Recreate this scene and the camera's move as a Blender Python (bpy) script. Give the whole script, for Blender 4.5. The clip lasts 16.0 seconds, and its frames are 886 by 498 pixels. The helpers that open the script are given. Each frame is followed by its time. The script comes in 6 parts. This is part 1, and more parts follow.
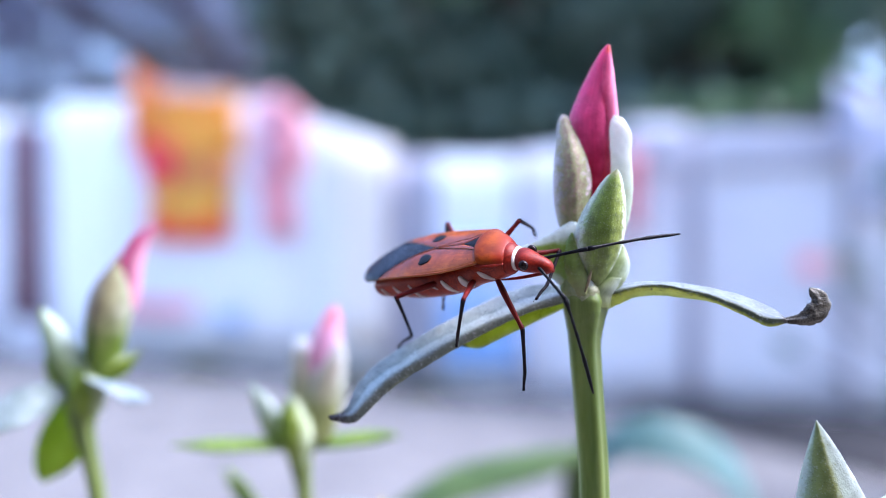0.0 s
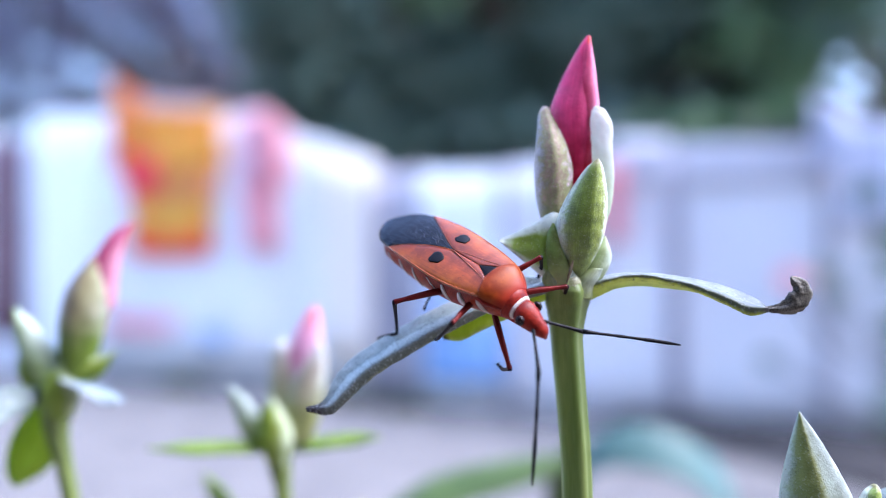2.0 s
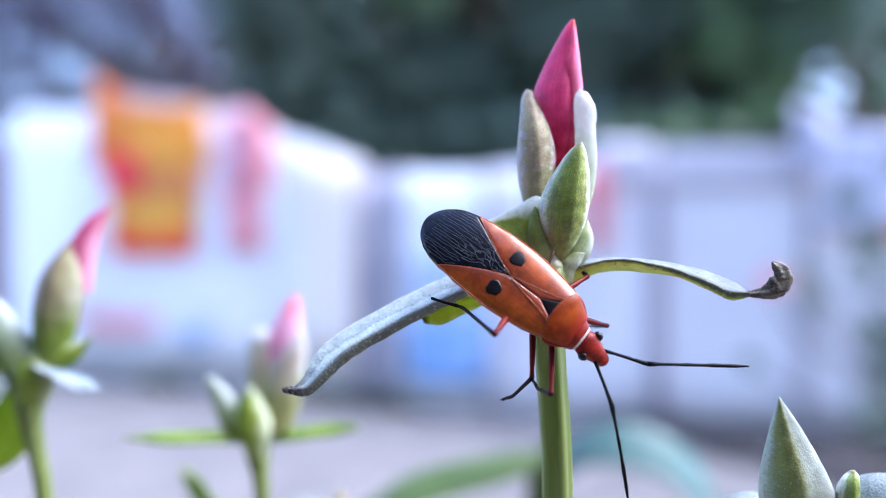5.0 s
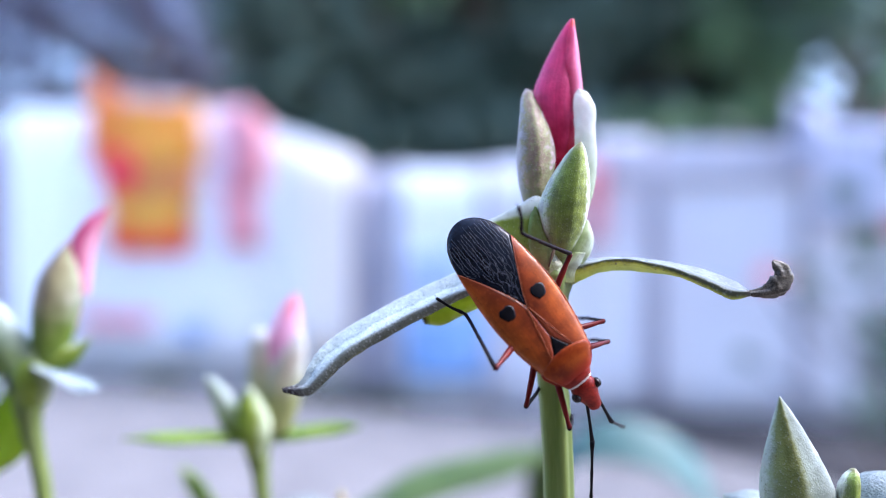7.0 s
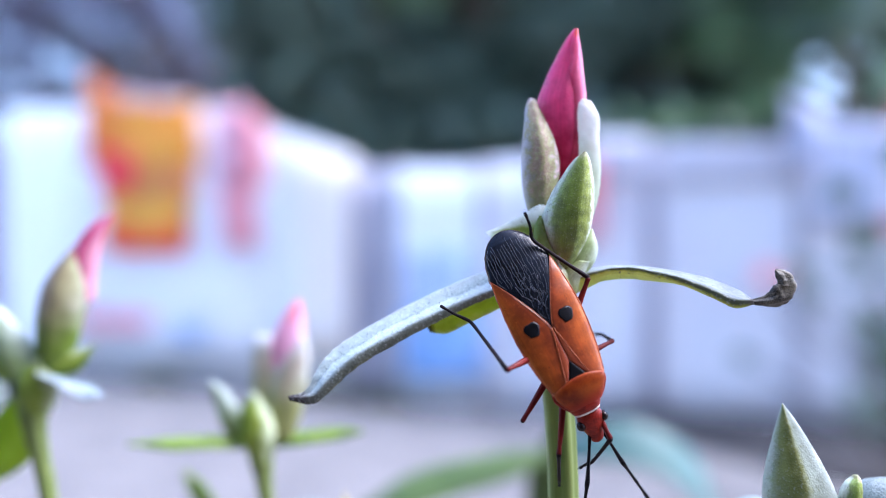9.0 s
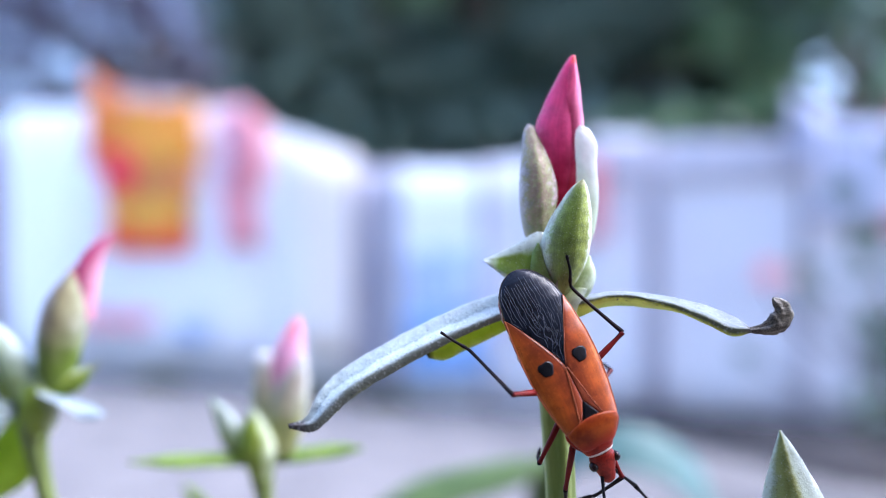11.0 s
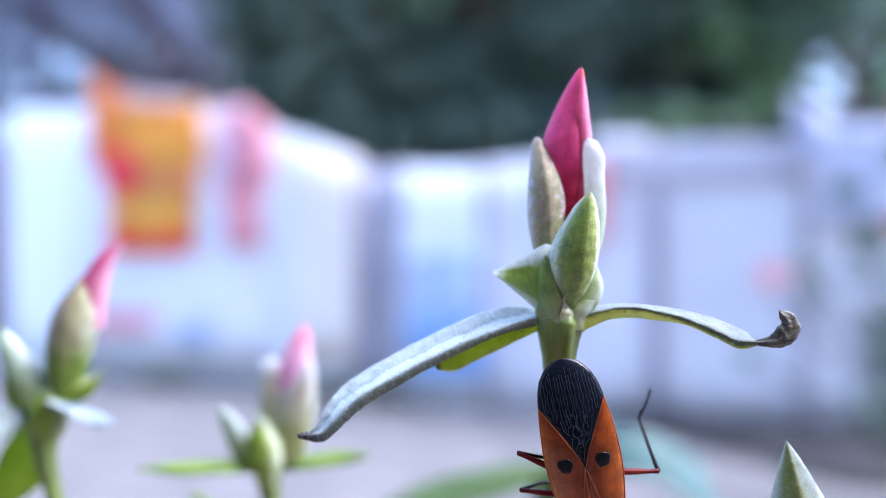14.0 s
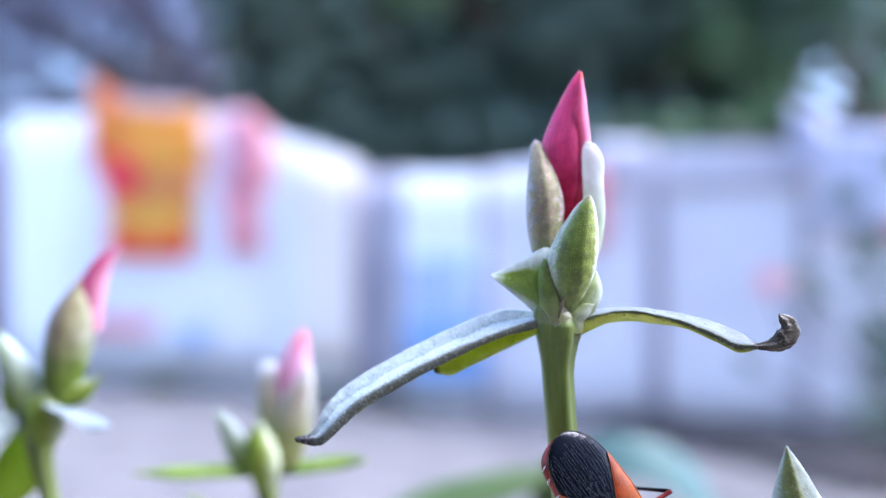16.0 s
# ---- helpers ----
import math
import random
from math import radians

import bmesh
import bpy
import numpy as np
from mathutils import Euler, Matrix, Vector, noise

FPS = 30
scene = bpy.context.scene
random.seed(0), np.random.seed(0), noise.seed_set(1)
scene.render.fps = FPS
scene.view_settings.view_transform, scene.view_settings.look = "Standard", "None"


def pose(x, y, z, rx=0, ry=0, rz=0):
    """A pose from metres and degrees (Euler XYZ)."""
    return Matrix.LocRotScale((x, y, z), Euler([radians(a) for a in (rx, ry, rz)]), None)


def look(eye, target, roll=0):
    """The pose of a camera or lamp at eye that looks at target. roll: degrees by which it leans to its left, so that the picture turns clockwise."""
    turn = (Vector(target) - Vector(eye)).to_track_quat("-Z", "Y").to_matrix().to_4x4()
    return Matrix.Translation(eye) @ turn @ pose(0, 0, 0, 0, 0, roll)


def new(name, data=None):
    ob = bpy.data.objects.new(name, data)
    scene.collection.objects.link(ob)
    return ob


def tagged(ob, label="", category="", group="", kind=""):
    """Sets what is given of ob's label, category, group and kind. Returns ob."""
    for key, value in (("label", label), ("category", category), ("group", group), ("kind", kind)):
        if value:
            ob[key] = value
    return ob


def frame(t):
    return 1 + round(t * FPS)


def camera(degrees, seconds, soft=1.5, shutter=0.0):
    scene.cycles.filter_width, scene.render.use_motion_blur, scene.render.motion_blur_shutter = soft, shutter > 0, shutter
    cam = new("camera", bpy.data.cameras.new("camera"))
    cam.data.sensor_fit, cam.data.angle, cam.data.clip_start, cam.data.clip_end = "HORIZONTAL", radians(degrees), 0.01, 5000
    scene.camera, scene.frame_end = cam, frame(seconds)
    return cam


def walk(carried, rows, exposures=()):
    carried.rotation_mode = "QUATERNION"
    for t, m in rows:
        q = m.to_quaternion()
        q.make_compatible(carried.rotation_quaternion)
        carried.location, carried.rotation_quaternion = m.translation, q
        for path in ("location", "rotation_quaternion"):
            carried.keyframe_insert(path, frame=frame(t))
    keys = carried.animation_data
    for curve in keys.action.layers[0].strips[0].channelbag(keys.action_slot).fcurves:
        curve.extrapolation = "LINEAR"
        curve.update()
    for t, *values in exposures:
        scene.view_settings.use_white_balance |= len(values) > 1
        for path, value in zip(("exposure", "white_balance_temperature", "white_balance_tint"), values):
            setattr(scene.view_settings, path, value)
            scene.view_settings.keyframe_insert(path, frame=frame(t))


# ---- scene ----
cam = camera(60, 16.0, 0.5)
cam.data.dof.use_dof = True
cam.data.dof.focus_distance = 0.0501
cam.data.dof.aperture_fstop = 11.6
walk(cam, [
    (0, pose(-0.00017, -0.00115, 0.88260, 89.101, 0.189, 2.616)),
    (0.5, pose(-0.00013, -0.00085, 0.88165, 89.478, 0.187, 2.288)),
    (1, pose(-0.00015, -0.00067, 0.88171, 89.708, 0.154, 1.934)),
    (1.5, pose(0.00022, -0.00064, 0.88173, 90.097, 0.129, 1.689)),
    (2, pose(0.00005, -0.00057, 0.88095, 90.202, 0.255, 1.429)),
    (2.5, pose(-0.00005, -0.00040, 0.88090, 90.261, 0.205, 1.199)),
    (3, pose(-0.00002, -0.00014, 0.88050, 90.330, 0.189, 0.820)),
    (3.5, pose(0.00000, -0.00011, 0.87986, 90.257, 0.234, 0.616)),
    (4, pose(0.00033, 0.00001, 0.87932, 90.281, -0.083, 0.408)),
    (6.5, pose(-0.00002, -0.00017, 0.88045, 90.207, -0.213, 0.045)),
    (7, pose(0.00000, 0.00000, 0.88000, 90.000, -0.000, 0.000)),
    (7.5, pose(-0.00020, 0.00014, 0.87977, 90.101, -0.124, -0.027)),
    (8, pose(-0.00037, -0.00001, 0.87983, 90.077, -0.125, -0.114)),
    (8.5, pose(-0.00028, -0.00007, 0.88030, 90.068, -0.088, -0.143)),
    (9, pose(-0.00051, -0.00034, 0.88064, 89.956, 0.080, -0.168)),
    (11.5, pose(-0.00022, -0.00055, 0.88308, 89.859, 0.203, -0.030)),
    (12, pose(-0.00033, -0.00063, 0.88335, 89.894, 0.170, -0.057)),
    (12.5, pose(-0.00023, -0.00066, 0.88274, 89.848, 0.096, -0.054)),
    (13, pose(-0.00047, -0.00070, 0.88267, 89.943, 0.082, -0.073)),
    (13.5, pose(-0.00057, -0.00066, 0.88280, 89.852, 0.111, 0.071)),
    (14, pose(-0.00073, -0.00090, 0.88339, 89.920, 0.156, 0.102)),
    (14.5, pose(-0.00034, -0.00100, 0.88382, 90.096, 0.122, 0.029)),
    (15, pose(-0.00055, -0.00089, 0.88379, 90.064, 0.055, 0.079)),
    (15.5, pose(-0.00035, -0.00072, 0.88343, 90.181, -0.021, 0.054)),
    (16, pose(-0.00064, -0.00072, 0.88322, 90.324, 0.063, 0.083))],
    [(0.0, 2.46, 5520, 19), (16.0, 2.46, 5520, 19)])

# ---- light ----
SUN_UP, SUN_ROUND = radians(56), radians(90)
world = bpy.data.worlds.new("sky")
scene.world = world
world.use_nodes = True
sky = world.node_tree.nodes.new("ShaderNodeTexSky")
sky.sky_type, sky.sun_disc = "NISHITA", False
sky.sun_elevation, sky.sun_rotation = SUN_UP, SUN_ROUND
sky.air_density, sky.dust_density, sky.ozone_density = 1.0, 2.0, 1.0
world.node_tree.nodes["Background"].inputs["Strength"].default_value = 0.13
world.node_tree.links.new(sky.outputs[0], world.node_tree.nodes["Background"].inputs["Color"])
sun_data = bpy.data.lights.new("sun", "SUN")
sun_data.energy, sun_data.angle, sun_data.color = 1.4, radians(35), (1.0, 0.95, 0.88)
sun = new("sun", sun_data)
sun_way = Vector((math.sin(SUN_ROUND) * math.cos(SUN_UP), math.cos(SUN_ROUND) * math.cos(SUN_UP), math.sin(SUN_UP)))
sun.matrix_world = look(sun_way * 30, (0, 0, 0))


# ---- materials ----
def material(name, low, high, size, rough=0.5, bump=0.0, grain=0.0, metal=0.0, through_light=0.0, cells=0.0, gloss=0.5, vary=0.0, coat=0.0, stretch=None, fade=None):
    """Two-scale colour: broad patches of the given size in metres, fine grain at a tenth of it, relief by bump."""
    m = bpy.data.materials.new(name)
    m.use_nodes = True
    nodes, link = m.node_tree.nodes, m.node_tree.links.new
    shader = nodes["Principled BSDF"]
    where = nodes.new("ShaderNodeTexCoord")
    broad = nodes.new("ShaderNodeTexNoise")
    broad.inputs["Scale"].default_value, broad.inputs["Detail"].default_value = 1 / size, 3
    fine = nodes.new("ShaderNodeTexVoronoi" if cells else "ShaderNodeTexNoise")
    fine.inputs["Scale"].default_value = 1 / cells if cells else 12 / size
    fine_out = fine.outputs["Distance"] if cells else fine.outputs[0]
    ramp = nodes.new("ShaderNodeValToRGB")
    ramp.color_ramp.elements[0].position, ramp.color_ramp.elements[1].position = 0.32, 0.68
    ramp.color_ramp.elements[0].color, ramp.color_ramp.elements[1].color = (*low, 1), (*high, 1)
    add = nodes.new("ShaderNodeMath")
    add.operation = "MULTIPLY_ADD"
    add.inputs[1].default_value = grain
    place = where.outputs["Object"]
    if stretch:
        lay = nodes.new("ShaderNodeMapping")
        lay.inputs["Scale"].default_value = stretch
        link(place, lay.inputs["Vector"])
        place = lay.outputs[0]
    link(place, broad.inputs["Vector"])
    link(place, fine.inputs["Vector"])
    link(fine_out, add.inputs[0])
    link(broad.outputs[0], add.inputs[2])
    tone = add.outputs[0]
    if grain:
        shift = nodes.new("ShaderNodeMath")
        shift.operation = "SUBTRACT"
        shift.inputs[1].default_value = grain * 0.5
        link(tone, shift.inputs[0])
        tone = shift.outputs[0]
    if vary:
        info, more = nodes.new("ShaderNodeNewGeometry"), nodes.new("ShaderNodeMath")
        more.operation = "MULTIPLY_ADD"
        more.inputs[1].default_value = vary
        link(info.outputs["Random Per Island"], more.inputs[0])
        link(tone, more.inputs[2])
        tone = more.outputs[0]
    link(tone, ramp.inputs[0])
    colour = ramp.outputs[0]
    if fade:
        start, end, other = fade
        split, ease, blend = nodes.new("ShaderNodeSeparateXYZ"), nodes.new("ShaderNodeMapRange"), nodes.new("ShaderNodeMix")
        blend.data_type = "RGBA"
        ragged = nodes.new("ShaderNodeMath")
        ragged.operation = "MULTIPLY_ADD"
        ragged.inputs[1].default_value = (end - start) * 0.9
        link(where.outputs["Object"], split.inputs[0])
        link(broad.outputs[0], ragged.inputs[0])
        link(split.outputs["X"], ragged.inputs[2])
        ease.inputs["From Min"].default_value, ease.inputs["From Max"].default_value = start + (end - start) * 0.45, end + (end - start) * 0.45
        link(ragged.outputs[0], ease.inputs["Value"])
        link(ease.outputs[0], blend.inputs["Factor"])
        link(colour, blend.inputs["A"])
        blend.inputs["B"].default_value = (*other, 1)
        colour = blend.outputs["Result"]
    link(colour, shader.inputs["Base Color"])
    shader.inputs["Roughness"].default_value, shader.inputs["Metallic"].default_value = rough, metal
    shader.inputs["Specular IOR Level"].default_value = gloss
    shader.inputs["Coat Weight"].default_value = coat
    if bump:
        rise = nodes.new("ShaderNodeBump")
        rise.inputs["Strength"].default_value, rise.inputs["Distance"].default_value = bump, (cells or size / 10) * 0.4
        link(fine_out, rise.inputs["Height"])
        link(rise.outputs[0], shader.inputs["Normal"])
    if through_light:
        lets, mix = nodes.new("ShaderNodeBsdfTranslucent"), nodes.new("ShaderNodeMixShader")
        mix.inputs[0].default_value = through_light
        link(colour, lets.inputs[0])
        link(shader.outputs[0], mix.inputs[1])
        link(lets.outputs[0], mix.inputs[2])
        link(mix.outputs[0], nodes["Material Output"].inputs[0])
    return m


def lined(name, stops, jitter=0.06, size=0.0008, mottle=0.25, cells=0.00011, specks=None, pores=None, ends=(), rough=0.45, bump=0.4, gloss=0.4, through_light=0.0, stripes=0.0):
    """A leaf or petal skin coloured from margin to margin by stops of (place, colour), with mottling, pale granules, dark pores
    and ends of another colour: (from, to, colour) along its length."""
    m = bpy.data.materials.new(name)
    m.use_nodes = True
    nodes, link = m.node_tree.nodes, m.node_tree.links.new
    shader = nodes["Principled BSDF"]
    where, split = nodes.new("ShaderNodeTexCoord"), nodes.new("ShaderNodeSeparateXYZ")
    link(where.outputs["UV"], split.inputs[0])

    def math_node(kind, a, b=None, c=None):
        node = nodes.new("ShaderNodeMath")
        node.operation = kind
        for k, v in enumerate((a, b, c)):
            if v is None:
                continue
            if isinstance(v, (int, float)):
                node.inputs[k].default_value = v
            else:
                link(v, node.inputs[k])
        return node.outputs[0]

    def noise_node(scale, detail=3):
        node = nodes.new("ShaderNodeTexNoise")
        node.inputs["Scale"].default_value, node.inputs["Detail"].default_value = scale, detail
        link(where.outputs["Object"], node.inputs["Vector"])
        return node.outputs[0]

    def mixed(factor, a, b, kind="MIX"):
        node = nodes.new("ShaderNodeMix")
        node.data_type, node.blend_type = "RGBA", kind
        for key, v in (("Factor", factor), ("A", a), ("B", b)):
            socket = node.inputs[key] if key != "Factor" else node.inputs[0]
            if isinstance(v, tuple):
                socket.default_value = (*v, 1)
            elif isinstance(v, (int, float)):
                socket.default_value = v
            else:
                link(v, socket)
        return node.outputs["Result"]

    def ranged(value, lo, hi, to_lo=0.0, to_hi=1.0):
        node = nodes.new("ShaderNodeMapRange")
        for key, v in (("From Min", lo), ("From Max", hi), ("To Min", to_lo), ("To Max", to_hi)):
            node.inputs[key].default_value = v
        link(value, node.inputs["Value"])
        return node.outputs[0]

    broad, fine = noise_node(1 / size), noise_node(1 / (cells * 1.6), 2)
    cell = nodes.new("ShaderNodeTexVoronoi")
    cell.inputs["Scale"].default_value = 1 / cells
    link(where.outputs["Object"], cell.inputs["Vector"])
    across = math_node("ADD", split.outputs["Y"], ranged(broad, 0.3, 0.7, -jitter, jitter))
    across = math_node("ADD", across, ranged(fine, 0.3, 0.7, -jitter * 0.45, jitter * 0.45))
    ramp = nodes.new("ShaderNodeValToRGB")
    while len(ramp.color_ramp.elements) < len(stops):
        ramp.color_ramp.elements.new(0.5)
    for spot, (at, colour) in zip(ramp.color_ramp.elements, stops):
        spot.position, spot.color = at, (*colour, 1)
    link(across, ramp.inputs[0])
    colour = ramp.outputs[0]
    for lo, hi, other in ends:
        ragged = math_node("ADD", split.outputs["X"], ranged(broad, 0.3, 0.7, -0.05, 0.05))
        colour = mixed(ranged(ragged, lo, hi), colour, other)
    tone = ranged(broad, 0.3, 0.7, 1 - mottle, 1 + mottle)
    colour = mixed(1.0, colour, tone, "MULTIPLY")
    if stripes:
        wave = nodes.new("ShaderNodeTexNoise")
        wave.inputs["Scale"].default_value = 9
        spread = nodes.new("ShaderNodeMapping")
        spread.inputs["Scale"].default_value = (0.35, 3.2, 1)
        link(where.outputs["UV"], spread.inputs["Vector"])
        link(spread.outputs[0], wave.inputs["Vector"])
        colour = mixed(1.0, colour, ranged(wave.outputs[0], 0.35, 0.65, 1 - stripes, 1 + stripes), "MULTIPLY")
    if specks:
        tint, reach = specks
        grain = math_node("MULTIPLY", ranged(cell.outputs["Distance"], 0.55, 0.1, 0.0, 0.6), ranged(fine, 0.58 - 0.2 * reach, 0.66))
        colour = mixed(grain, colour, tint)
    if pores:
        tint, reach = pores
        hole = math_node("MULTIPLY", ranged(cell.outputs["Distance"], 0.45, 0.12, 0.0, 0.75), ranged(noise_node(1 / (cells * 3.1), 2), 0.66 - 0.18 * reach, 0.72 - 0.18 * reach))
        colour = mixed(hole, colour, tint)
    link(colour, shader.inputs["Base Color"])
    shader.inputs["Roughness"].default_value, shader.inputs["Specular IOR Level"].default_value = rough, gloss
    if bump:
        rise = nodes.new("ShaderNodeBump")
        rise.inputs["Strength"].default_value, rise.inputs["Distance"].default_value = bump, cells * 0.6
        link(math_node("SUBTRACT", fine, math_node("MULTIPLY", cell.outputs["Distance"], 0.6)), rise.inputs["Height"])
        link(rise.outputs[0], shader.inputs["Normal"])
    if through_light:
        lets, mix = nodes.new("ShaderNodeBsdfTranslucent"), nodes.new("ShaderNodeMixShader")
        mix.inputs[0].default_value = through_light
        link(colour, lets.inputs[0])
        link(shader.outputs[0], mix.inputs[1])
        link(lets.outputs[0], mix.inputs[2])
        link(mix.outputs[0], nodes["Material Output"].inputs[0])
    return m


FROST_GREEN = material("frosted leaf with green base", (0.12, 0.16, 0.15), (0.22, 0.27, 0.27), 0.0016, 0.5, 0.8, 0.45, cells=0.00014, gloss=0.5)
LEAF_MID = material("olive-green leaf", (0.17, 0.28, 0.035), (0.29, 0.41, 0.07), 0.003, 0.45, 0.2, 0.3, through_light=0.4)
LEAF_UNDER = material("yellow-green leaf", (0.38, 0.50, 0.05), (0.55, 0.67, 0.11), 0.003, 0.45, 0.2, 0.2, through_light=0.75)
STEM = material("green stem", (0.15, 0.215, 0.042), (0.27, 0.335, 0.09), 0.0010, 0.4, 0.3, 0.3, through_light=0.3, stretch=(1, 1, 0.06))
NODE_PALE = material("pale node", (0.27, 0.30, 0.12), (0.56, 0.55, 0.36), 0.0010, 0.42, 0.3, 0.35, through_light=0.35, cells=0.00010)
SEPAL_MAUVE = material("mauve-green sepal", (0.29, 0.19, 0.12), (0.44, 0.46, 0.23), 0.0011, 0.5, 0.4, 0.32, cells=0.00011, through_light=0.12, gloss=0.35)
DRY = material("dried leaf tip", (0.022, 0.018, 0.012), (0.13, 0.115, 0.085), 0.0006, 0.5, 0.6, 0.5, cells=0.00010)
SCAR = material("brown scar", (0.14, 0.10, 0.05), (0.26, 0.20, 0.11), 0.0006, 0.6, 0.4, 0.4)
BLUE_LEAF = material("blue-green leaf", (0.075, 0.175, 0.165), (0.14, 0.26, 0.25), 0.03, 0.4, 0.1, 0.3, through_light=0.25)
DEEP_LEAF = material("olive-green long leaf", (0.055, 0.105, 0.022), (0.12, 0.19, 0.05), 0.02, 0.5, 0.2, 0.3, through_light=0.12)
# the dip at 0.205 paints the groove's shade; rim and underside are darker
BLOOM, DARK_RIM = (0.45, 0.53, 0.52), (0.21, 0.24, 0.20)
LONG_LEAF = lined("bloomed leaf with shaded groove and darker rim", [(0.0, (0.42, 0.49, 0.49)), (0.10, (0.43, 0.51, 0.50)), (0.18, (0.40, 0.48, 0.46)), (0.205, (0.27, 0.33, 0.31)), (0.235, BLOOM), (0.36, (0.41, 0.48, 0.46)), (0.45, DARK_RIM), (0.56, (0.15, 0.17, 0.13)), (0.62, (0.20, 0.22, 0.12)), (1.0, (0.26, 0.31, 0.26))],
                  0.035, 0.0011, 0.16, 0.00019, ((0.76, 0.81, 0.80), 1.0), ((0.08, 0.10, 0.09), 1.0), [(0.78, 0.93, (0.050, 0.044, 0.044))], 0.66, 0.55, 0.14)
# stops 0.33 to 0.50 paint the rim edge's shadow into the colour
ARCH_LEAF = lined("bloomed arching leaf with shaded rim", [(0.0, (0.24, 0.28, 0.30)), (0.24, (0.26, 0.30, 0.33)), (0.33, (0.18, 0.21, 0.21)), (0.40, (0.13, 0.15, 0.11)), (0.50, (0.12, 0.14, 0.08)), (0.57, (0.42, 0.47, 0.07)), (0.62, (0.72, 0.77, 0.16)), (0.85, (0.70, 0.75, 0.20)), (1.0, (0.36, 0.42, 0.34))],
                  0.03, 0.0010, 0.18, 0.0002, ((0.42, 0.47, 0.50), 0.8), ((0.08, 0.09, 0.08), 0.6), [(0.92, 1.0, (0.16, 0.155, 0.14))], 0.6, 0.35, 0.2, 0.28)
ARCH_UNDER = lined("yellow-green underside", [(0.0, (0.80, 0.84, 0.22)), (0.8, (0.80, 0.84, 0.24)), (1.0, (0.70, 0.75, 0.40))], 0.05, 0.0010, 0.12, 0.00013, None, ((0.3, 0.3, 0.05), 0.3), [(0.62, 0.80, (0.14, 0.15, 0.10))], 0.45, 0.4, 0.35, 0.80)
PETAL_DEEP = lined("furled pink petal", [(0.0, (0.88, 0.25, 0.36)), (0.10, (0.81, 0.12, 0.32)), (0.5, (0.76, 0.08, 0.25)), (0.9, (0.80, 0.12, 0.31)), (1.0, (0.84, 0.2, 0.33))],
                   0.08, 0.0012, 0.16, 0.00016, None, None, [(0.32, 0.10, (0.55, 0.010, 0.07))], 0.42, 0.3, 0.35, 0.3, 0.11)
PETAL_LIGHT = lined("pale-veined pink petal", [(0.0, (0.66, 0.05, 0.16)), (0.15, (0.78, 0.10, 0.24)), (0.55, (0.88, 0.27, 0.46)), (0.9, (0.89, 0.33, 0.50)), (1.0, (0.90, 0.40, 0.52))],
                    0.08, 0.0012, 0.14, 0.00016, None, None, [(0.40, 0.08, (0.62, 0.02, 0.06)), (0.94, 1.0, (0.82, 0.16, 0.13))], 0.42, 0.3, 0.35, 0.3, 0.12)
SEPAL_FRESH = lined("green sepal with a pale margin", [(0.0, (0.66, 0.73, 0.62)), (0.08, (0.54, 0.62, 0.45)), (0.16, (0.24, 0.32, 0.11)), (0.35, (0.20, 0.29, 0.05)), (0.62, (0.18, 0.25, 0.04)), (0.82, (0.28, 0.34, 0.05)), (0.90, (0.32, 0.38, 0.12)), (0.95, (0.60, 0.67, 0.52)), (1.0, (0.70, 0.77, 0.66))],
                    0.05, 0.0006, 0.28, 0.00011, ((0.46, 0.52, 0.30), 0.7), ((0.06, 0.08, 0.02), 0.6), [(0.32, 0.05, (0.26, 0.33, 0.10)), (0.86, 0.98, (0.20, 0.20, 0.08))], 0.42, 0.3, 0.45, 0.12, 0.12)
SEPAL_DUSKY = lined("mauve-mottled olive sepal", [(0.0, (0.62, 0.60, 0.60)), (0.09, (0.46, 0.44, 0.38)), (0.2, (0.36, 0.35, 0.18)), (0.38, (0.36, 0.26, 0.19)), (0.5, (0.34, 0.35, 0.16)), (0.62, (0.38, 0.27, 0.21)), (0.8, (0.39, 0.40, 0.20)), (0.93, (0.48, 0.42, 0.40)), (1.0, (0.66, 0.52, 0.58))],
                    0.16, 0.0006, 0.26, 0.00012, ((0.62, 0.58, 0.50), 0.6), ((0.17, 0.10, 0.08), 0.6), [(0.30, 0.05, (0.30, 0.33, 0.12)), (0.84, 0.98, (0.60, 0.47, 0.54))], 0.5, 0.4, 0.35, 0.12)
# bright light from the right is put into this sepal's white colour
SEPAL_LIT = lined("sepal whitened as if lit", [(0.0, (0.72, 0.79, 0.75)), (0.5, (0.78, 0.84, 0.81)), (1.0, (0.82, 0.87, 0.85))], 0.1, 0.0012, 0.08, 0.00012, ((0.74, 0.79, 0.78), 0.6), None, [(0.55, 0.1, (0.64, 0.72, 0.50))], 0.45, 0.3, 0.3, 0.55)
BRACT_CUP = lined("green bract with thick white margin", [(0.0, (0.78, 0.84, 0.79)), (0.09, (0.66, 0.75, 0.60)), (0.15, (0.33, 0.46, 0.12)), (0.4, (0.26, 0.37, 0.06)), (0.63, (0.29, 0.40, 0.07)), (0.69, (0.50, 0.60, 0.38)), (0.74, (0.66, 0.74, 0.66)), (1.0, (0.76, 0.82, 0.79))],
                  0.025, 0.0009, 0.18, 0.00012, ((0.60, 0.68, 0.45), 0.35), ((0.10, 0.15, 0.03), 0.4), [(0.78, 0.93, (0.76, 0.83, 0.79))], 0.42, 0.3, 0.4, 0.4)
